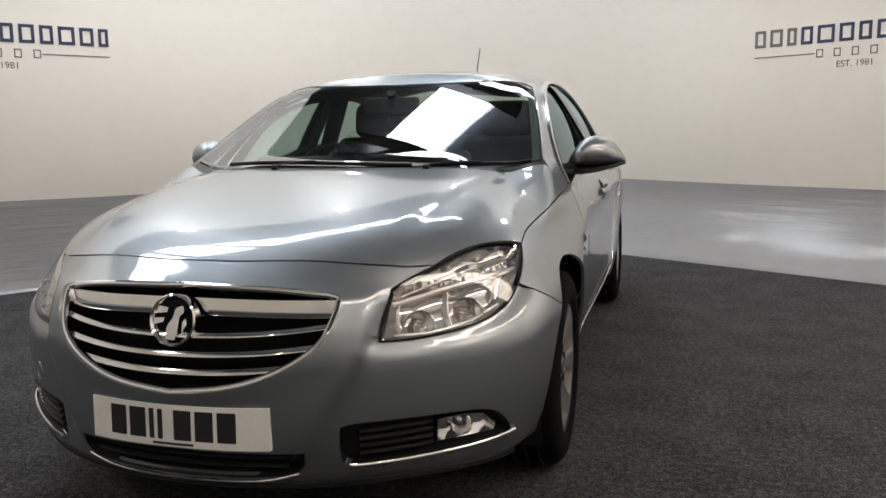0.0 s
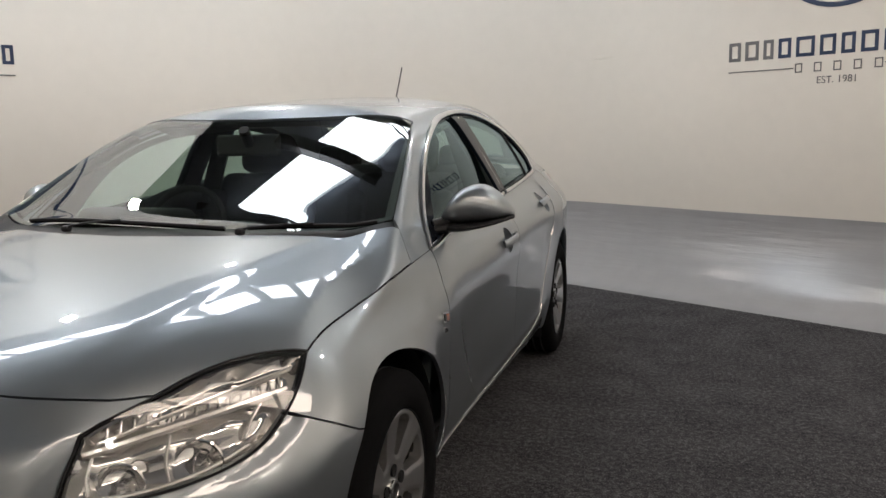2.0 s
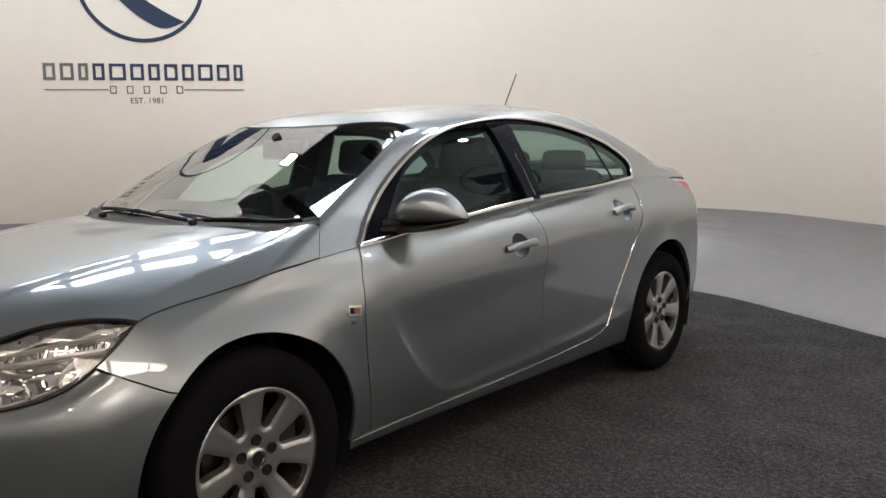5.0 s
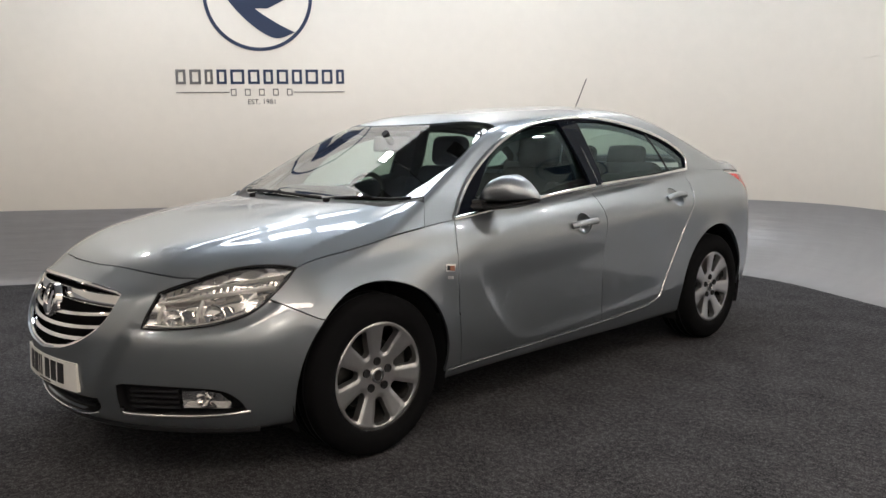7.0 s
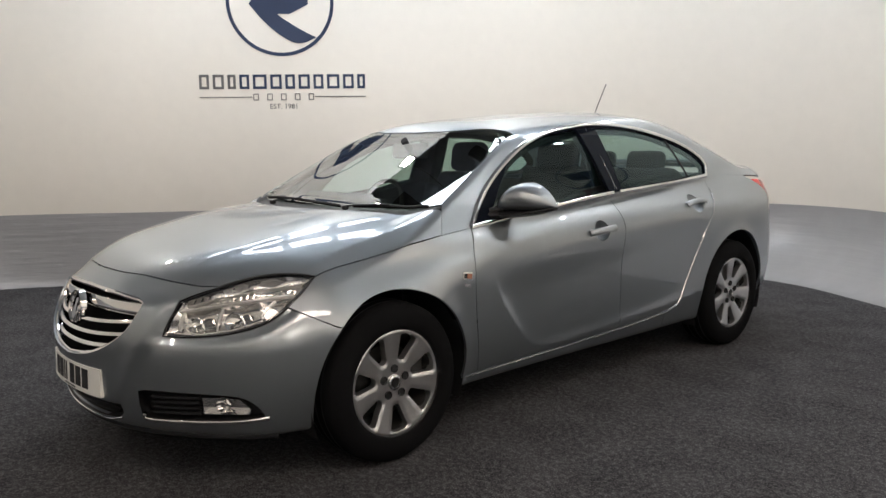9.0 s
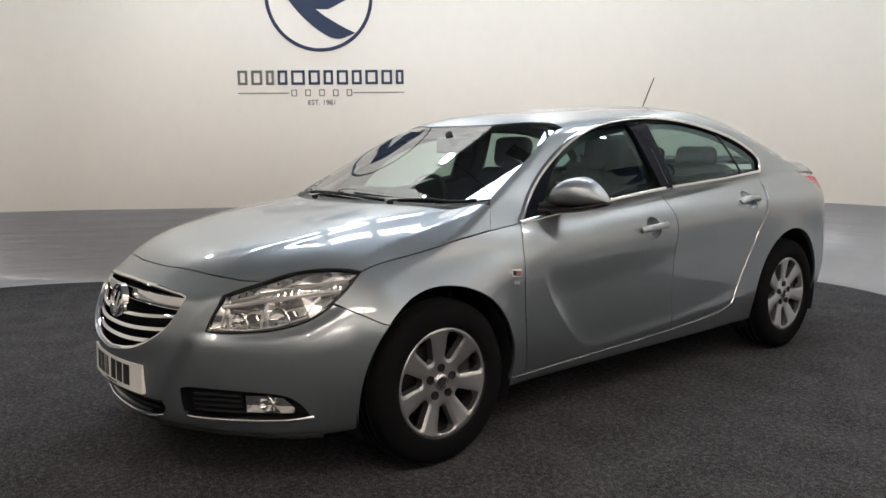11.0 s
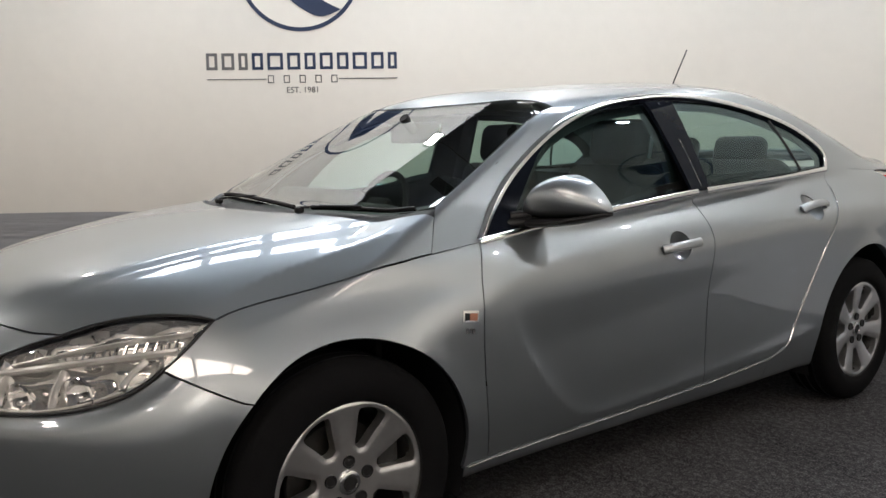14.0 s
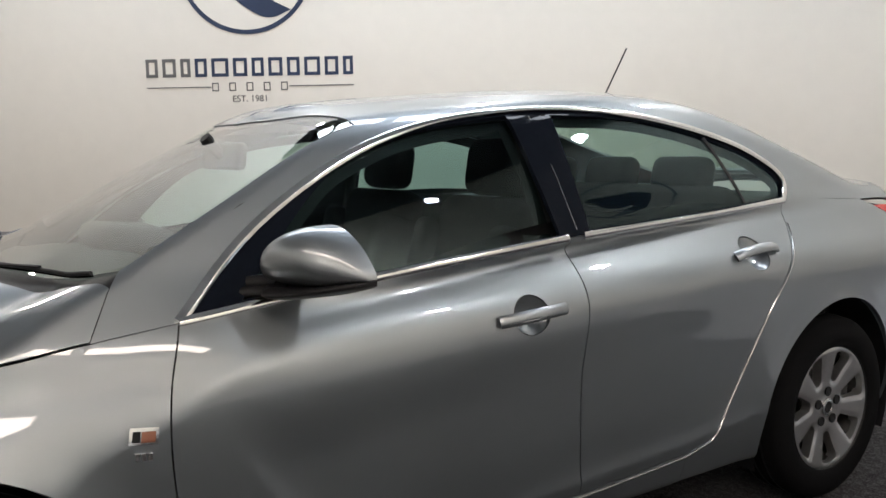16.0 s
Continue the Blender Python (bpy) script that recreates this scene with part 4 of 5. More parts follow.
MIRROR_TOP = Spline((0.0, 1.030), (0.10, 1.070), (0.3, 1.112), (0.5, 1.121), (0.75, 1.095), (0.92, 1.052), (1.0, 1.022))
MIRROR_FRONT = Spline((0.0, 1.650), (0.2, 1.625), (0.5, 1.645), (0.8, 1.70), (1.0, 1.785))
MIRROR_FOOT = Spline((0.0, 0.990), (0.5, 0.988), (1.0, 1.008))


def mirror_loft(z_low, z_high, grow=0.0, n=22, m=18):
    bm, rows = bmesh.new(), []
    for i in range(n + 1):
        u = i / n
        x = 0.822 + 0.225 * u
        lo, hi = z_low(u) - grow, z_high(u) + grow
        yf, yb = float(MIRROR_FRONT(u)) - grow, 1.725 + 0.085 * u
        yb = max(yb, yf + 0.012)
        row = []
        for k in range(m + 1):
            a = -math.pi / 2 + math.pi * k / m
            c = abs(math.cos(a)) ** 0.75
            row.append(bm.verts.new((x, yb - (yb - yf) * c, (lo + hi) / 2 + (hi - lo) / 2 * math.copysign(abs(math.sin(a)) ** 0.9, a))))
        rows.append(row)
    for p, q in zip(rows, rows[1:]):
        for k in range(m):
            bm.faces.new((p[k], p[k + 1], q[k + 1], q[k]))
        bm.faces.new((p[m], p[0], q[0], q[m]))
    bm.faces.new(rows[0])
    bm.faces.new(rows[-1][::-1])
    return bm


def wing_mirror(owner, flip):
    s = -1 if flip else 1

    def put(name, bm, mat, parent, label=""):
        if flip:
            bmesh.ops.scale(bm, vec=(-1, 1, 1), verts=bm.verts[:])
        return part(name, bm, mat, parent, label, sharp=50)

    shell = put("wing_mirror", mirror_loft(lambda u: float(MIRROR_FOOT(u)), lambda u: float(MIRROR_TOP(u))), PAINT, owner, "silver-grey door mirror housing")
    put("mirror_tray", mirror_loft(lambda u: 0.956 + 0.042 * u ** 2, lambda u: float(MIRROR_FOOT(u)) + 0.004), BLACK, shell, "black plastic mirror base")
    bm = tube([(0.785, 1.60, 0.972), (0.82, 1.65, 0.975), (0.87, 1.69, 0.978)], 0.030, 0.017, sides=12)
    put("mirror_arm", bm, BLACK, shell, "black plastic mirror arm")
    bm = tube([(0.80, 1.62, 0.992), (0.84, 1.67, 1.0)], 0.016)
    put("mirror_neck", bm, BLACK, shell)
    bm = block((0.150, 0.004, 0.068), (0.93, 1.772, 1.038), bevel=0.0015, turn=(0, 0, 20))
    put("mirror_glass", bm, CHROME, shell, "mirror glass")


def wheel(y, flip):
    """An alloy wheel with seven broad spokes; its parts lie round the wheel's own centre."""
    hub = new("wheel")
    hub.parent, hub.location = car, ((-0.80 if flip else 0.80), y, WHEEL_Z)
    if flip:
        hub.rotation_euler = (0, 0, math.pi)
    tagged(hub, "silver alloy wheel with a black tyre")
    prof = [(-0.10, 0.222), (-0.113, 0.235), (-0.116, 0.262), (-0.112, 0.295), (-0.10, 0.318), (-0.085, 0.329), (-0.04, 0.334), (0.04, 0.334), (0.085, 0.329), (0.10, 0.318), (0.112, 0.295), (0.116, 0.262), (0.113, 0.236), (0.103, 0.224)]
    tyre = lathe(prof, 72)
    part("tyre", tyre, RUBBER, hub, "black rubber tyre")
    for k in (-0.045, 0.0, 0.045):
        part("tread_groove", lathe([(k - 0.005, 0.3342), (k, 0.3352), (k + 0.005, 0.3342)], 72), BLACK, hub)
    # the barrel's dark colour stands for shade behind the spokes
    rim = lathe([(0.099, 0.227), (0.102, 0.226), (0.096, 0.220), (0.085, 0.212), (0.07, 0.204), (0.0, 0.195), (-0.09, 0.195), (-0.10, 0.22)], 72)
    part("rim_barrel", rim, BRAKE, hub, "inside of the rim, coloured dark for its shade")
    outer = [(0.2225 * math.cos(a), 0.2225 * math.sin(a)) for a in (2 * math.pi * i / 112 for i in range(112))]
    holes = []
    for k in range(7):
        c = 2 * math.pi * k / 7 + math.pi / 2 - 0.38
        side = [(0.100, 0.080), (0.112, 0.100), (0.150, 0.116), (0.190, 0.128), (0.204, 0.104)]
        ring = curve([(0.094, 0.0)] + side + [(0.208, 0.0)] + [(r, -w) for r, w in side[::-1]], 4, True)
        holes.append([(r * math.cos(c + 1.75 * w), r * math.sin(c + 1.75 * w)) for r, w in ring])
    v, f = flat_mesh([spaced(outer, 0.012)] + [spaced(h, 0.005) for h in holes], 0.006)
    r = np.hypot(*v.T)
    x = 0.082 + 0.020 * np.clip((r - 0.05) / 0.17, 0, 1) ** 1.5
    edge = np.array([min(np.min(np.hypot(*(np.array(h) - q).T)) for h in holes) for q in v])
    x = x - 0.005 * np.exp(-(edge / 0.009) ** 2) - 0.006 * np.clip((r - 0.212) / 0.01, 0, 1) ** 2
    bm = bmesh.new()
    vs = [bm.verts.new((a, b, c)) for a, (b, c) in zip(x, v)]
    for t in f:
        bm.faces.new([vs[i] for i in t])
    rims = [e for e in bm.edges if len(e.link_faces) == 1]
    made = bmesh.ops.extrude_edge_only(bm, edges=rims)["geom"]
    for q in made:
        if isinstance(q, bmesh.types.BMVert):
            q.co.x -= 0.035
            q.co.y *= 0.985
            q.co.z *= 0.985
    part("rim_face", bm, ALLOY, hub, "seven-spoke silver alloy face", sharp=50)
    part("hub_cap", lathe([(0.080, 0.0333), (0.088, 0.032), (0.091, 0.026), (0.091, 0.022), (0.088, 0.020), (0.090, 0.0)], 32), SATIN, hub, "round hub cap")
    part("cap_emblem", lathe([(0.0895, 0.0195), (0.0905, 0.0185), (0.0908, 0.0)], 24), BOLT, hub, "dark round cap emblem")
    for k in range(5):
        a = 2 * math.pi * k / 5 + math.pi / 2
        bm = lathe([(0.070, 0.0165), (0.0885, 0.0175), (0.0885, 0.0140), (0.0868, 0.0125), (0.0868, 0.0)], 16)
        bmesh.ops.translate(bm, vec=(0, 0.0585 * math.cos(a), 0.0585 * math.sin(a)), verts=bm.verts[:])
        part("wheel_bolt", bm, BOLT, hub)
    part("brake_disc", lathe([(0.0, 0.0), (0.03, 0.0), (0.03, 0.07), (0.02, 0.075), (0.02, 0.15), (0.0, 0.15)], 48), BRAKE, hub)
    bm = block((0.06, 0.07, 0.14), (0.03, 0.14, 0.02), bevel=0.012)
    part("brake_caliper", bm, BRAKE, hub)
    # dark liner of the arch
    bm, n = bmesh.new(), 26
    r = ARCH_R[0 if y < 2 else 1] + 0.012
    rows = []
    for k in range(n + 1):
        a = radians(-22 + 224 * k / n)
        rows.append([bm.verts.new((x, r * math.cos(a), r * math.sin(a))) for x in (-0.45, 0.075)])
    for p, q in zip(rows, rows[1:]):
        bm.faces.new((p[0], p[1], q[1], q[0]))
    bm.faces.new([p[0] for p in rows])
    part("arch_liner", bm, BLACK, hub, "black wheel arch liner")


def edge_fade(v, loop, wide):
    """0 on an outline, 1 from a little inside it."""
    rim = np.array(spaced(loop, 0.004))
    return np.clip(np.array([np.min(np.hypot(*(rim - q).T)) for q in v]) / wide, 0, 1)


def headlamp(flip):
    sgn = -1 if flip else 1
    lens = panel("headlamp", [LAMP_LOOP], on_front, LENS, car, "clear headlamp lens", mirror=flip, cell=0.022, gap=0.003, lip=0.0, sink=0.001)
    back = panel("lamp_bowl", [LAMP_LOOP], on_front, FACET, lens, "faceted chrome lamp bowl", mirror=flip, cell=0.009, gap=0.003, lip=-0.010, sink=0.013, bulge=lambda v: -edge_fade(v, LAMP_LOOP, 0.02) * (0.014 + 0.016 * np.abs((v[:, 0] * 22 + v[:, 1] * 8) % 2 - 1) + 0.012 * np.abs((v[:, 1] * 34 - v[:, 0] * 6) % 2 - 1)))
    seal = on_front(spaced(LAMP_LOOP, 0.02))
    n = gradient(seal)
    seal = (seal - n * 0.004) * (sgn, 1, 1)
    part("lamp_seal", tube([tuple(q) for q in seal], 0.003, 0.0035, n * (sgn, 1, 1), closed=True, sides=6), BLACK, lens, "black lamp seal")
    for a, z, r in ((0.385, 0.655, 0.043), (0.475, 0.672, 0.047)):
        p, = on_front([(a, z)])
        nn, = gradient(p[None])
        bm = lathe([(0.035, r * 1.06), (0.038, r), (0.02, r * 0.82), (0.006, r * 0.5), (0.0, 0.010)], 32)
        bmesh.ops.transform(bm, matrix=Matrix.Translation(p * (sgn, 1, 1) - nn * (sgn, 1, 1) * 0.054) @ pose(0, 0, 0, 0, 0, -90 + sgn * 22), verts=bm.verts[:])
        part("lamp_reflector", bm, CHROME, lens, "round chrome reflector")
        bm = lathe([(0.004, 0.012), (0.032, 0.011), (0.040, 0.006), (0.041, 0.0)], 16)
        bmesh.ops.transform(bm, matrix=Matrix.Translation(p * (sgn, 1, 1) - nn * (sgn, 1, 1) * 0.054) @ pose(0, 0, 0, 0, 0, -90 + sgn * 22), verts=bm.verts[:])
        part("lamp_bulb", bm, SATIN, lens)
    for line, w in (([(0.335, 0.70), (0.42, 0.722), (0.52, 0.742), (0.592, 0.752)], 0.0085), ([(0.35, 0.716), (0.43, 0.748), (0.52, 0.774), (0.606, 0.788)], 0.004), ([(0.335, 0.622), (0.40, 0.622), (0.47, 0.638), (0.53, 0.668)], 0.005), ([(0.432, 0.632), (0.428, 0.67), (0.432, 0.712)], 0.004), ([(0.345, 0.63), (0.342, 0.66), (0.346, 0.695)], 0.004), ([(0.525, 0.68), (0.535, 0.71), (0.55, 0.735)], 0.004)):
        q = on_front(curve(line, 8))
        nn = gradient(q)
        q = (q - nn * 0.022) * (sgn, 1, 1)
        part("lamp_divider", tube([tuple(t) for t in q], w, 0.014, nn * (sgn, 1, 1), sides=8), BOWL, lens, "silver divider bar")
    bm = bmesh.new()
    for k in range(16):
        a = 0.36 + 0.015 * k
        q = on_front([(a, 0.727 + 0.12 * (a - 0.36)), (a, 0.748 + 0.14 * (a - 0.36))])
        nn = gradient(q)
        q = (q - nn * 0.026) * (sgn, 1, 1)
        tube([tuple(t) for t in q], 0.003, sides=6, bm=bm)
    part("indicator_ribs", bm, CHROME, lens, "ribbed indicator reflector")


def grille():
    whole = both_sides(GRILLE_HALF)
    back = panel("grille", [whole], on_front, RUBBER, car, "black grille with chrome bars", cell=0.03, gap=0.0, lip=-0.07, sink=0.075)
    p = on_front(spaced(whole, 0.012))
    n = gradient(p)
    part("grille_frame", tube([tuple(q) for q in p + n * 0.006], 0.0100, 0.010, n, closed=True, sides=10), CHROME, back, "chrome grille surround")

    def bar(z_mid, z_drop, reach, half, deep, mat, label):
        run = [(a, z_mid - z_drop * (a / reach) ** 2) for a in (reach * (-1 + k / 20) for k in range(41))]
        q = on_front(run)
        m = gradient(q)
        bm = bmesh.new()
        rows = []
        for v, w in zip(q, m):
            w = Vector(w)
            base = Vector(v) - w * deep
            rows.append([bm.verts.new(base + w * d + Vector((0, 0, h))) for d, h in ((-0.006, half), (0.001, half * 0.8), (0.009, -half * 0.4), (0.010, -half * 0.8), (0.006, -half), (-0.02, -half * 0.6), (-0.02, half * 0.6))])
        for a, b in zip(rows, rows[1:]):
            for k in range(7):
                bm.faces.new((a[k], a[(k + 1) % 7], b[(k + 1) % 7], b[k]))
        bm.faces.new(rows[0])
        bm.faces.new(rows[-1][::-1])
        return part("grille_bar", bm, mat, back, label)

    bar(0.708, 0.010, 0.247, 0.0270, 0.006, CHROME, "broad chrome upper bar")
    for z, reach in ((0.636, 0.238), (0.588, 0.217), (0.542, 0.176)):
        bar(z, -0.017 * reach / 0.2, reach, 0.0085, 0.007, CHROME, "slim chrome bar")
    c, = on_front([(0.0, 0.672)])
    c = Vector(c) + Vector((0, -0.006, 0))
    tilt = Matrix.Translation(c) @ pose(0, 0, 0, -12)
    badge = lathe([(0.012, 0.052), (-0.002, 0.056), (-0.010, 0.060), (-0.014, 0.064), (-0.010, 0.068), (0.012, 0.070)], 48, "y")
    bmesh.ops.transform(badge, matrix=tilt, verts=badge.verts[:])
    em = part("emblem", badge, CHROME, back, "round chrome emblem")
    disc = lathe([(0.010, 0.055), (0.004, 0.054), (0.002, 0.0)], 40, "y")
    bmesh.ops.transform(disc, matrix=tilt, verts=disc.verts[:])
    part("emblem_ground", disc, GLOSSBLACK, em)
    loop = chain(curve([(-0.016, -0.050), (-0.014, -0.018), (0.002, 0.006), (0.010, 0.030), (0.030, 0.038)], 4), curve([(0.030, 0.038), (0.034, 0.022), (0.022, 0.008), (0.018, -0.022), (0.010, -0.052)], 4))
    extra = [[(-0.050, 0.016), (-0.016, 0.020), (-0.012, 0.032), (-0.040, 0.036)], [(-0.052, -0.012), (-0.026, -0.006), (-0.022, 0.006), (-0.054, 0.004)], [(0.030, -0.030), (0.044, -0.010), (0.040, 0.006), (0.030, -0.004)]]
    bm = bmesh.new()
    for lp in [loop] + extra:
        v, f = flat_mesh([lp], 0.05)
        vs = [bm.verts.new((a, -0.004, b)) for a, b in v]
        fs = [bm.faces.new([vs[i] for i in t]) for t in f]
        ex = bmesh.ops.extrude_face_region(bm, geom=fs)
        bmesh.ops.translate(bm, vec=(0, -0.007, 0), verts=[g for g in ex["geom"] if isinstance(g, bmesh.types.BMVert)])
    bmesh.ops.transform(bm, matrix=tilt, verts=bm.verts[:])
    part("emblem_shape", bm, CHROME, em, "plain chrome emblem shape", smooth=False)


def bent(x0, x1, z0, z1, out, thick):
    """A plate that follows the bumper's curve."""
    bm, rows = bmesh.new(), []
    n = max(2, round((x1 - x0) / 0.03))
    for k in range(n + 1):
        x = x0 + (x1 - x0) * k / n
        y = -0.016 + 0.58 * abs(x) ** 2.3 - out
        rows.append([bm.verts.new((x, y + d + 0.04 * (z - 0.40), z)) for d, z in ((0, z0), (0, z1), (thick, z1), (thick, z0))])
    for p, q in zip(rows, rows[1:]):
        for k in range(4):
            bm.faces.new((p[k], p[(k + 1) % 4], q[(k + 1) % 4], q[k]))
    bm.faces.new(rows[0])
    bm.faces.new(rows[-1][::-1])
    return bm


def number_plate():
    plate = part("number_plate", bent(-0.248, 0.272, 0.349, 0.460, 0.007, 0.014), PLATE, car, "white number plate with black bars")
    x = -0.182
    for w in (0.050, 0.050, 0.014, 0.014, None, 0.050, 0.050, 0.050):
        if w is None:
            x += 0.022
            continue
        part("plate_bar", bent(x, x + w, 0.368, 0.447, 0.0082, 0.001), BAR, plate, smooth=False)
        x += w + 0.0115
    part("plate_bar", bent(-0.05, 0.07, 0.354, 0.360, 0.0082, 0.001), BAR, plate, smooth=False)


def bumper_openings():
    whole = both_sides(INTAKE_HALF)
    back = panel("lower_intake", [whole], on_front, BLACK, bumper, "black lower air intake", cell=0.03, gap=0.0, lip=-0.04, sink=0.04)
    for z, reach in ((0.312, 0.18), (0.283, 0.17)):
        q = on_front([(reach * (-1 + k / 15), z) for k in range(31)])
        n = gradient(q)
        part("intake_slat", tube([tuple(v) for v in q - n * 0.02], 0.006, 0.012, n, sides=8), BLACK, back)
    run = [q for q in curve([(0.186, 0.270), (0.125, 0.248), (0.0, 0.241)], 8)]
    run = run + [(-a, z) for a, z in run[-2::-1]]
    q = on_front(run)
    n = gradient(q)
    part("intake_trim", tube([tuple(v) for v in q + n * 0.003], 0.005, 0.005, n), SATIN, back, "thin bright lip")
    for sgn in (1, -1):
        flip = sgn < 0
        pocket = panel("fog_pocket", [FOG_LOOP], on_front, BLACK, bumper, "black fog lamp pocket", mirror=flip, cell=0.025, gap=0.0, lip=-0.045, sink=0.045)
        for z in (0.310, 0.331, 0.352, 0.373):
            q = on_front([(0.278 + 0.116 * k / 10, z + 0.004 * k / 10) for k in range(11)])
            n = gradient(q)
            part("pocket_rib", tube([tuple(v) for v in (q - n * 0.018) * (sgn, 1, 1)], 0.0068, 0.012, n * (sgn, 1, 1), sides=8), BLACK, pocket)
        glass = [(0.401, 0.380), (0.45, 0.383), (0.486, 0.374), (0.511, 0.335), (0.507, 0.314), (0.401, 0.315)]
        fog = panel("fog_lamp", [glass], on_front, LENS, bumper, "clear fog lamp", mirror=flip, cell=0.02, gap=0.0, lip=0.0, sink=0.008)
        panel("fog_bowl", [glass], on_front, FACET, fog, "silver fog lamp bowl", mirror=flip, cell=0.02, gap=0.001, lip=-0.03, sink=0.04)
        p, = on_front([(0.45, 0.346)])
        bm = lathe([(0.022, 0.031), (0.025, 0.028), (0.008, 0.02), (0.0, 0.008), (0.018, 0.007), (0.019, 0.0)], 28)
        nn, = gradient(p[None])
        bmesh.ops.transform(bm, matrix=Matrix.Translation(p * (sgn, 1, 1) - nn * (sgn, 1, 1) * 0.038) @ pose(0, 0, 0, 0, 0, -90 + sgn * 25), verts=bm.verts[:])
        part("fog_reflector", bm, CHROME, fog, "round fog reflector")
        q = on_front(curve([(0.262, 0.310), (0.258, 0.289), (0.285, 0.283), (0.40, 0.287), (0.48, 0.292), (0.548, 0.303)], 8))
        n = gradient(q)
        part("fog_trim", tube([tuple(v) for v in (q + n * 0.004) * (sgn, 1, 1)], 0.0075, 0.006, n * (sgn, 1, 1), sides=10), SATIN, bumper, "chrome blade under the fog lamp")
        p, = on_front([(0.345, 0.455)])
        nn, = gradient(p[None])
        bm = lathe([(0.0, 0.027), (0.003, 0.027), (0.004, 0.025), (0.0025, 0.024), (0.003, 0.0)], 28)
        bmesh.ops.transform(bm, matrix=Matrix.Translation(p * (sgn, 1, 1)) @ Vector(nn * (sgn, 1, 1)).to_track_quat("X", "Z").to_matrix().to_4x4(), verts=bm.verts[:])
        if flip:
            part("tow_cover", bm, PAINT, bumper, "round towing eye cover")


def wiper(a, b, arm_foot):
    q = on_top([tuple(np.array(a) + (np.array(b) - np.array(a)) * k / 14) for k in range(15)])
    n = gradient(q)
    w = part("wiper", tube([tuple(v) for v in q + n * 0.009], 0.0042, 0.0055, n, sides=8), BLACK, car, "black wiper blade")
    part("wiper_rubber", tube([tuple(v) for v in q + n * 0.004], 0.003, 0.005, n, sides=6), RUBBER, w)
    foot, = on_top([arm_foot])
    mid = q[7]
    pts = curve([foot + np.array((0, 0, 0.012)), foot * 0.6 + mid * 0.4 + np.array((0, 0, 0.016)), mid + n[7] * 0.016], 8)
    part("wiper_arm", tube(pts, 0.0055, 0.004, sides=8), BLACK, w, "black wiper arm")
    part("wiper_pivot", block((0.028, 0.028, 0.022), tuple(foot + np.array((0, 0, 0.004))), bevel=0.009), BLACK, w)


def soft_block(size, at, turn=(0, 0, 0), bevel=0.04):
    bm = block(size, at, bevel, turn, segments=4)
    return bm


def seat(x):
    s = new("front_seat")
    s.parent, s.location = car, (x, 0, 0)
    tagged(s, "dark cloth front seat")
    part("seat_cushion", soft_block((0.50, 0.52, 0.18), (0, 2.15, 0.47), (8, 0, 0), 0.06), CLOTH, s)
    part("seat_back", soft_block((0.48, 0.14, 0.66), (0, 2.52, 0.80), (-16, 0, 0), 0.06), CLOTH, s)
    for k in (-1, 1):
        part("side_bolster", soft_block((0.08, 0.20, 0.52), (k * 0.215, 2.475, 0.78), (-16, 0, 0), 0.035), CLOTH, s)
        part("headrest_post", tube([(k * 0.07, 2.595, 1.08), (k * 0.07, 2.62, 1.17)], 0.007), CHROME, s)
    part("headrest", soft_block((0.28, 0.11, 0.19), (0, 2.625, 1.215), (-10, 0, 0), 0.05), CLOTH, s, "dark padded headrest")


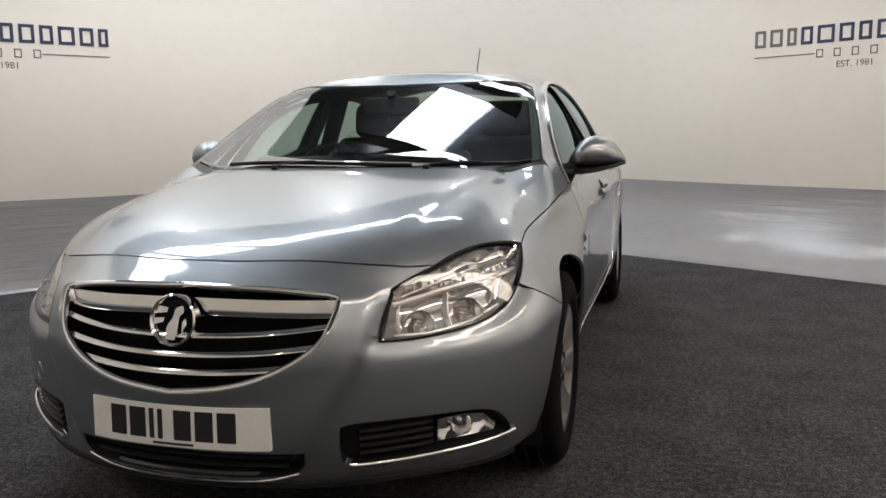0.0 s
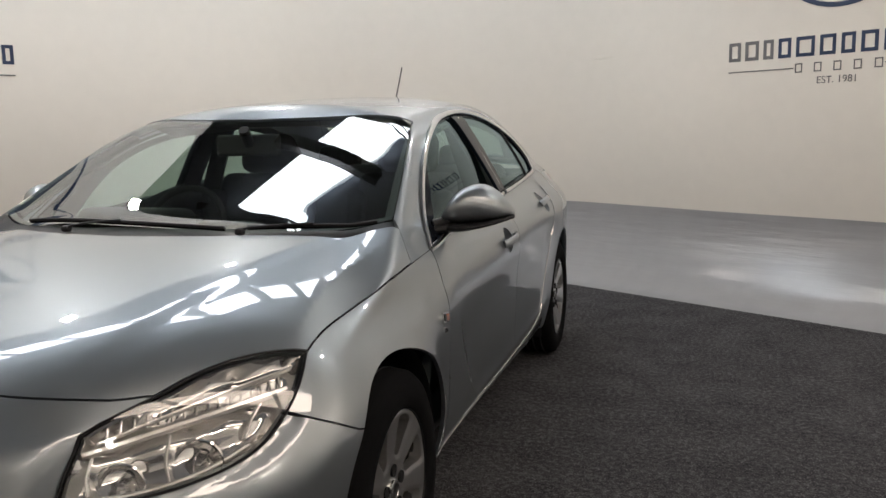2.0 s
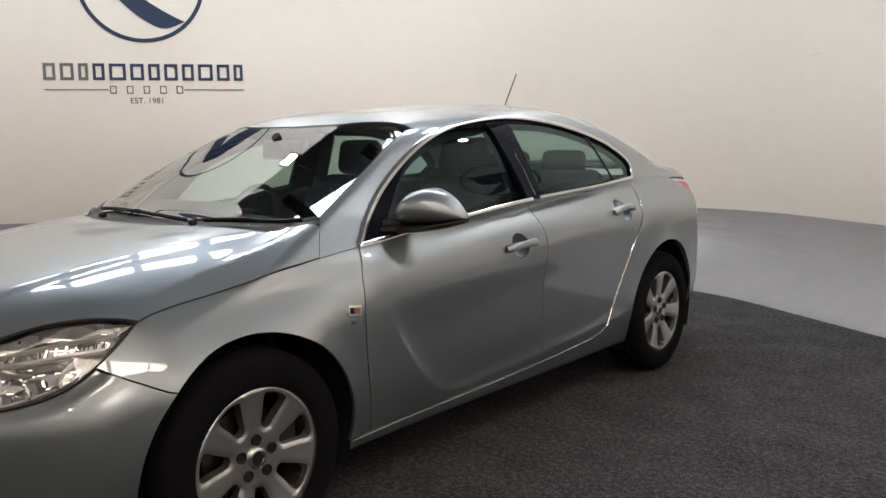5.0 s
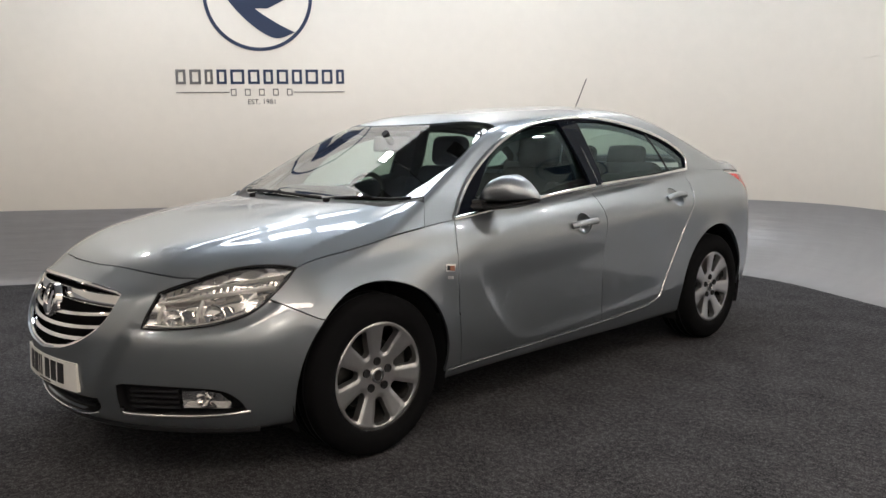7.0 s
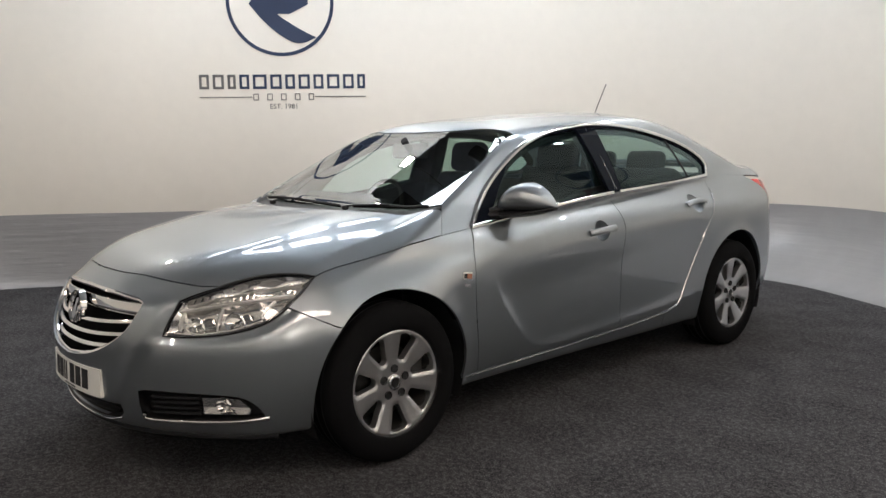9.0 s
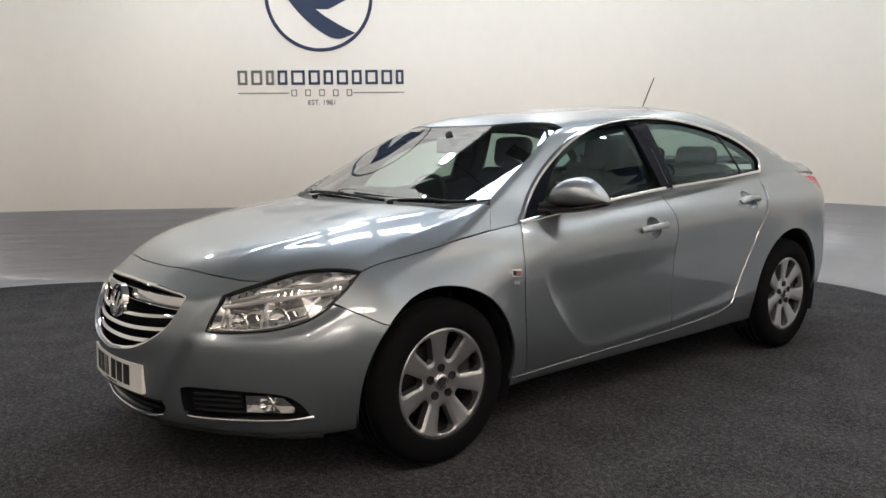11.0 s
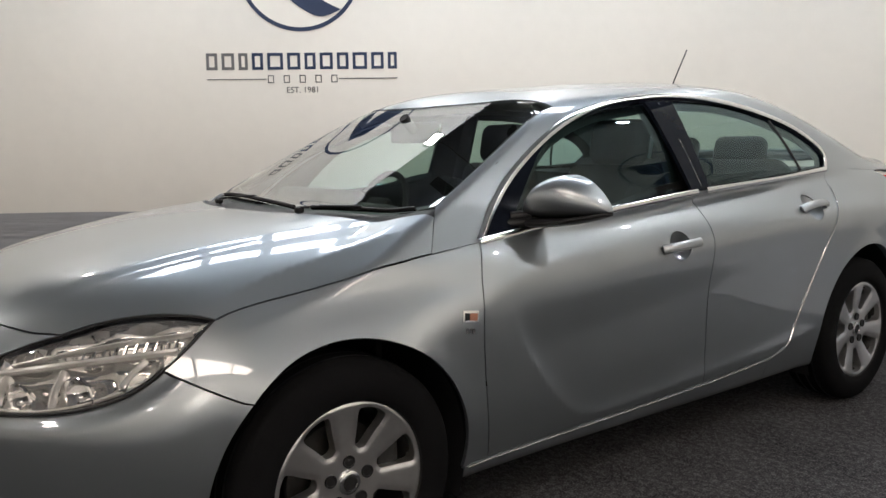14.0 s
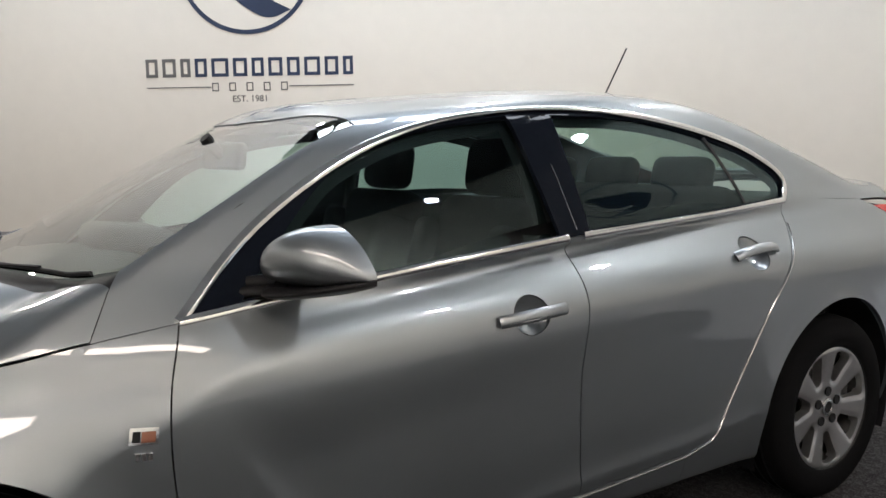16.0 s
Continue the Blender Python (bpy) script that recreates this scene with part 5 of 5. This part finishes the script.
def cabin():
    for x in (-0.37, 0.37):
        seat(x)
    bench = part("rear_seat", soft_block((1.30, 0.50, 0.20), (0, 3.05, 0.50), (6, 0, 0), 0.06), CLOTH, car, "dark cloth rear bench")
    part("bench_back", soft_block((1.28, 0.14, 0.62), (0, 3.38, 0.83), (-22, 0, 0), 0.05), CLOTH, bench)
    for x in (-0.38, 0.0, 0.38):
        part("headrest", soft_block((0.27, 0.10, 0.15), (x, 3.50, 1.16), (-12, 0, 0), 0.045), CLOTH, bench, "dark padded headrest")
    bm = block((1.36, 0.62, 0.03), (0, 3.86, 1.055), 0.01)
    part("parcel_shelf", bm, CABINDARK, car, "dark parcel shelf")
    # dashboard: a rounded shelf across the car with an instrument hood
    bm, rows = bmesh.new(), []
    sect = [(1.22, 0.70), (1.20, 0.955), (1.28, 0.985), (1.42, 0.985), (1.54, 0.975), (1.62, 0.945), (1.64, 0.89), (1.60, 0.78), (1.66, 0.62), (1.60, 0.45)]
    for k in range(13):
        x = -0.72 + 1.44 * k / 12
        e = abs(x) / 0.72
        rows.append([bm.verts.new((x, y + 0.09 * e ** 3, z - 0.03 * e ** 3)) for y, z in curve(sect, 4)])
    for p, q in zip(rows, rows[1:]):
        for a in range(len(p) - 1):
            bm.faces.new((p[a], p[a + 1], q[a + 1], q[a]))
    dash = part("dashboard", bm, CABINDARK, car, "dark grey soft dashboard")
    part("instrument_hood", soft_block((0.38, 0.26, 0.10), (-0.37, 1.60, 0.99), (-6, 0, 0), 0.045), CABINDARK, dash)
    part("centre_stack", soft_block((0.26, 0.20, 0.40), (0, 1.66, 0.78), (-14, 0, 0), 0.03), CABINDARK, dash)
    part("centre_console", soft_block((0.24, 0.95, 0.22), (0, 2.15, 0.48), (0, 0, 0), 0.04), CABINDARK, car)
    bm = lathe([(0.0, 0.172), (0.010, 0.178), (0.014, 0.187), (0.010, 0.196), (0.0, 0.201), (-0.010, 0.196), (-0.014, 0.187), (-0.010, 0.178), (0.0, 0.172)], 48, "y")
    m = pose(-0.37, 1.885, 0.918, -24)
    bmesh.ops.transform(bm, matrix=m, verts=bm.verts[:])
    sw = part("steering_wheel", bm, CABINDARK, car, "black leather steering wheel")
    for a in (0, 180, 270):
        bm = tube([(0.05 * math.cos(radians(a)), -0.01, 0.05 * math.sin(radians(a))), (0.18 * math.cos(radians(a)), 0, 0.18 * math.sin(radians(a)))], 0.022, 0.010)
        bmesh.ops.transform(bm, matrix=m, verts=bm.verts[:])
        part("wheel_spoke", bm, CABINDARK, sw)
    bm = soft_block((0.15, 0.05, 0.13), (0, -0.015, 0), bevel=0.022)
    bmesh.ops.transform(bm, matrix=m, verts=bm.verts[:])
    part("wheel_boss", bm, CABINDARK, sw)
    part("column", tube([(-0.37, 1.87, 0.90), (-0.37, 1.60, 0.82)], 0.05, sides=12), CABINDARK, sw)
    bm = soft_block((0.26, 0.035, 0.085), (-0.02, 1.84, 1.265), (-8, 0, 8), 0.016)
    mir = part("rear_view_mirror", bm, CABINDARK, car, "black rear-view mirror")
    part("mirror_stalk", tube([(-0.01, 1.83, 1.27), (0.0, 1.775, 1.325)], 0.02, sides=10), CABINDARK, mir)
    # linings
    panel("roof_lining", [both_sides(chain(curve([(0.0, 1.895), (0.3, 1.92), (0.57, 2.0)], 6), curve([(0.57, 2.0), (0.60, 2.6), (0.60, 3.2)], 6), curve([(0.58, 3.2), (0.48, 3.36), (0.0, 3.26)], 6)))], on_top, LINING, car, "grey cloth roof lining", cell=0.08, sink=0.05, lip=0.0)
    for flip in (False, True):
        panel("door_card", [chain([(1.45, 0.42), (3.25, 0.42)], [(3.52, 1.055), (2.52, 1.012), (1.50, 0.915)])], on_side, CABINDARK, car, "dark door lining", mirror=flip, cell=0.09, sink=0.075, lip=0.0)
        panel("inner_frame", [chain(DLO_TOP, BELT_LINE[::-1]), shrink(GLASS_F, 0.010), shrink(GLASS_BACK, 0.006)], on_side, CABINDARK, car, "dark inner window frame", mirror=flip, cell=0.05, sink=0.034, lip=0.0, gap=-0.01, bulge=recess)
        s = -1 if flip else 1
        bm = tube([(s * 0.72, 2.60, 0.45), (s * 0.70, 2.60, 1.02), (s * 0.585, 2.60, 1.36)], 0.05, 0.018, sides=8)
        part("pillar_lining", bm, CABINDARK, car, "dark centre pillar lining")
        bm = tube([tuple(v) for v in (on_top([(0.742, 1.40), (0.695, 1.63), (0.628, 1.95)]) + np.array((0, 0.0, -0.035))) * (s, 1, 1)], 0.03, 0.02, sides=8)
        part("pillar_lining", bm, CABINDARK, car, "dark windscreen pillar lining")
        panel("rear_lining", [chain([(3.50, 1.08), (3.62, 1.10), (3.66, 1.15), (3.60, 1.215), (3.9, 1.12), (3.9, 1.0)])], on_side, CABINDARK, car, "dark rear pillar lining", mirror=flip, cell=0.09, sink=0.05, lip=0.0)
        part("sun_visor", soft_block((0.40, 0.16, 0.02), (s * 0.34, 2.03, 1.345), (-14, s * 5, 0), 0.009), LINING, car, "grey sun visor")
    part("dash_side", block((1.30, 0.02, 0.50), (0, 1.22, 0.62)), CABINDARK, car)
    part("floor_pan", block((1.50, 3.3, 0.03), (0, 2.45, 0.215), 0.01), BLACK, car, "dark underbody")
    part("bulkhead", block((1.40, 0.03, 0.66), (0, 3.98, 0.62)), CABINDARK, car)


q = on_front([(-0.56 + 1.12 * k / 40, 0.232) for k in range(41)])
part("front_valance", tube([tuple(v) for v in q - gradient(q) * 0.035 - np.array((0, 0, 0.030))], 0.032, 0.018, sides=10), BLACK, bumper, "black lower valance")
for flip in (False, True):
    doors = [o for o in car.children if o.name.split(".")[0] in ("front_door", "rear_door")]
    fd, rd = [o for o in doors if (o.data.vertices[0].co.x < 0) == flip]
    if fd.name.startswith("rear"):
        fd, rd = rd, fd
    grip(*HANDLES[0], fd, flip)
    grip(*HANDLES[1], rd, flip)
    wing_mirror(fd, flip)
    repeater(flip)
    headlamp(flip)
    for y in WHEEL_Y:
        wheel(y, flip)
grille()
number_plate()
bumper_openings()
wiper((-0.52, 1.235), (0.30, 1.135), (-0.25, 1.10))
wiper((0.36, 1.165), (0.72, 1.318), (0.36, 1.12))
base, = on_top([(0.0, 3.43)])
aerial = part("aerial", tube([tuple(base + np.array((0, 0.0, 0.0))), tuple(base + np.array((0, 0.02, 0.03)))], 0.014, 0.02, sides=10), BLACK, car, "black roof aerial")
part("aerial_rod", tube([tuple(base + np.array((0, 0.01, 0.02))), (0.0, 3.578, 1.687)], 0.0035, sides=6), BLACK, aerial)
cabin()
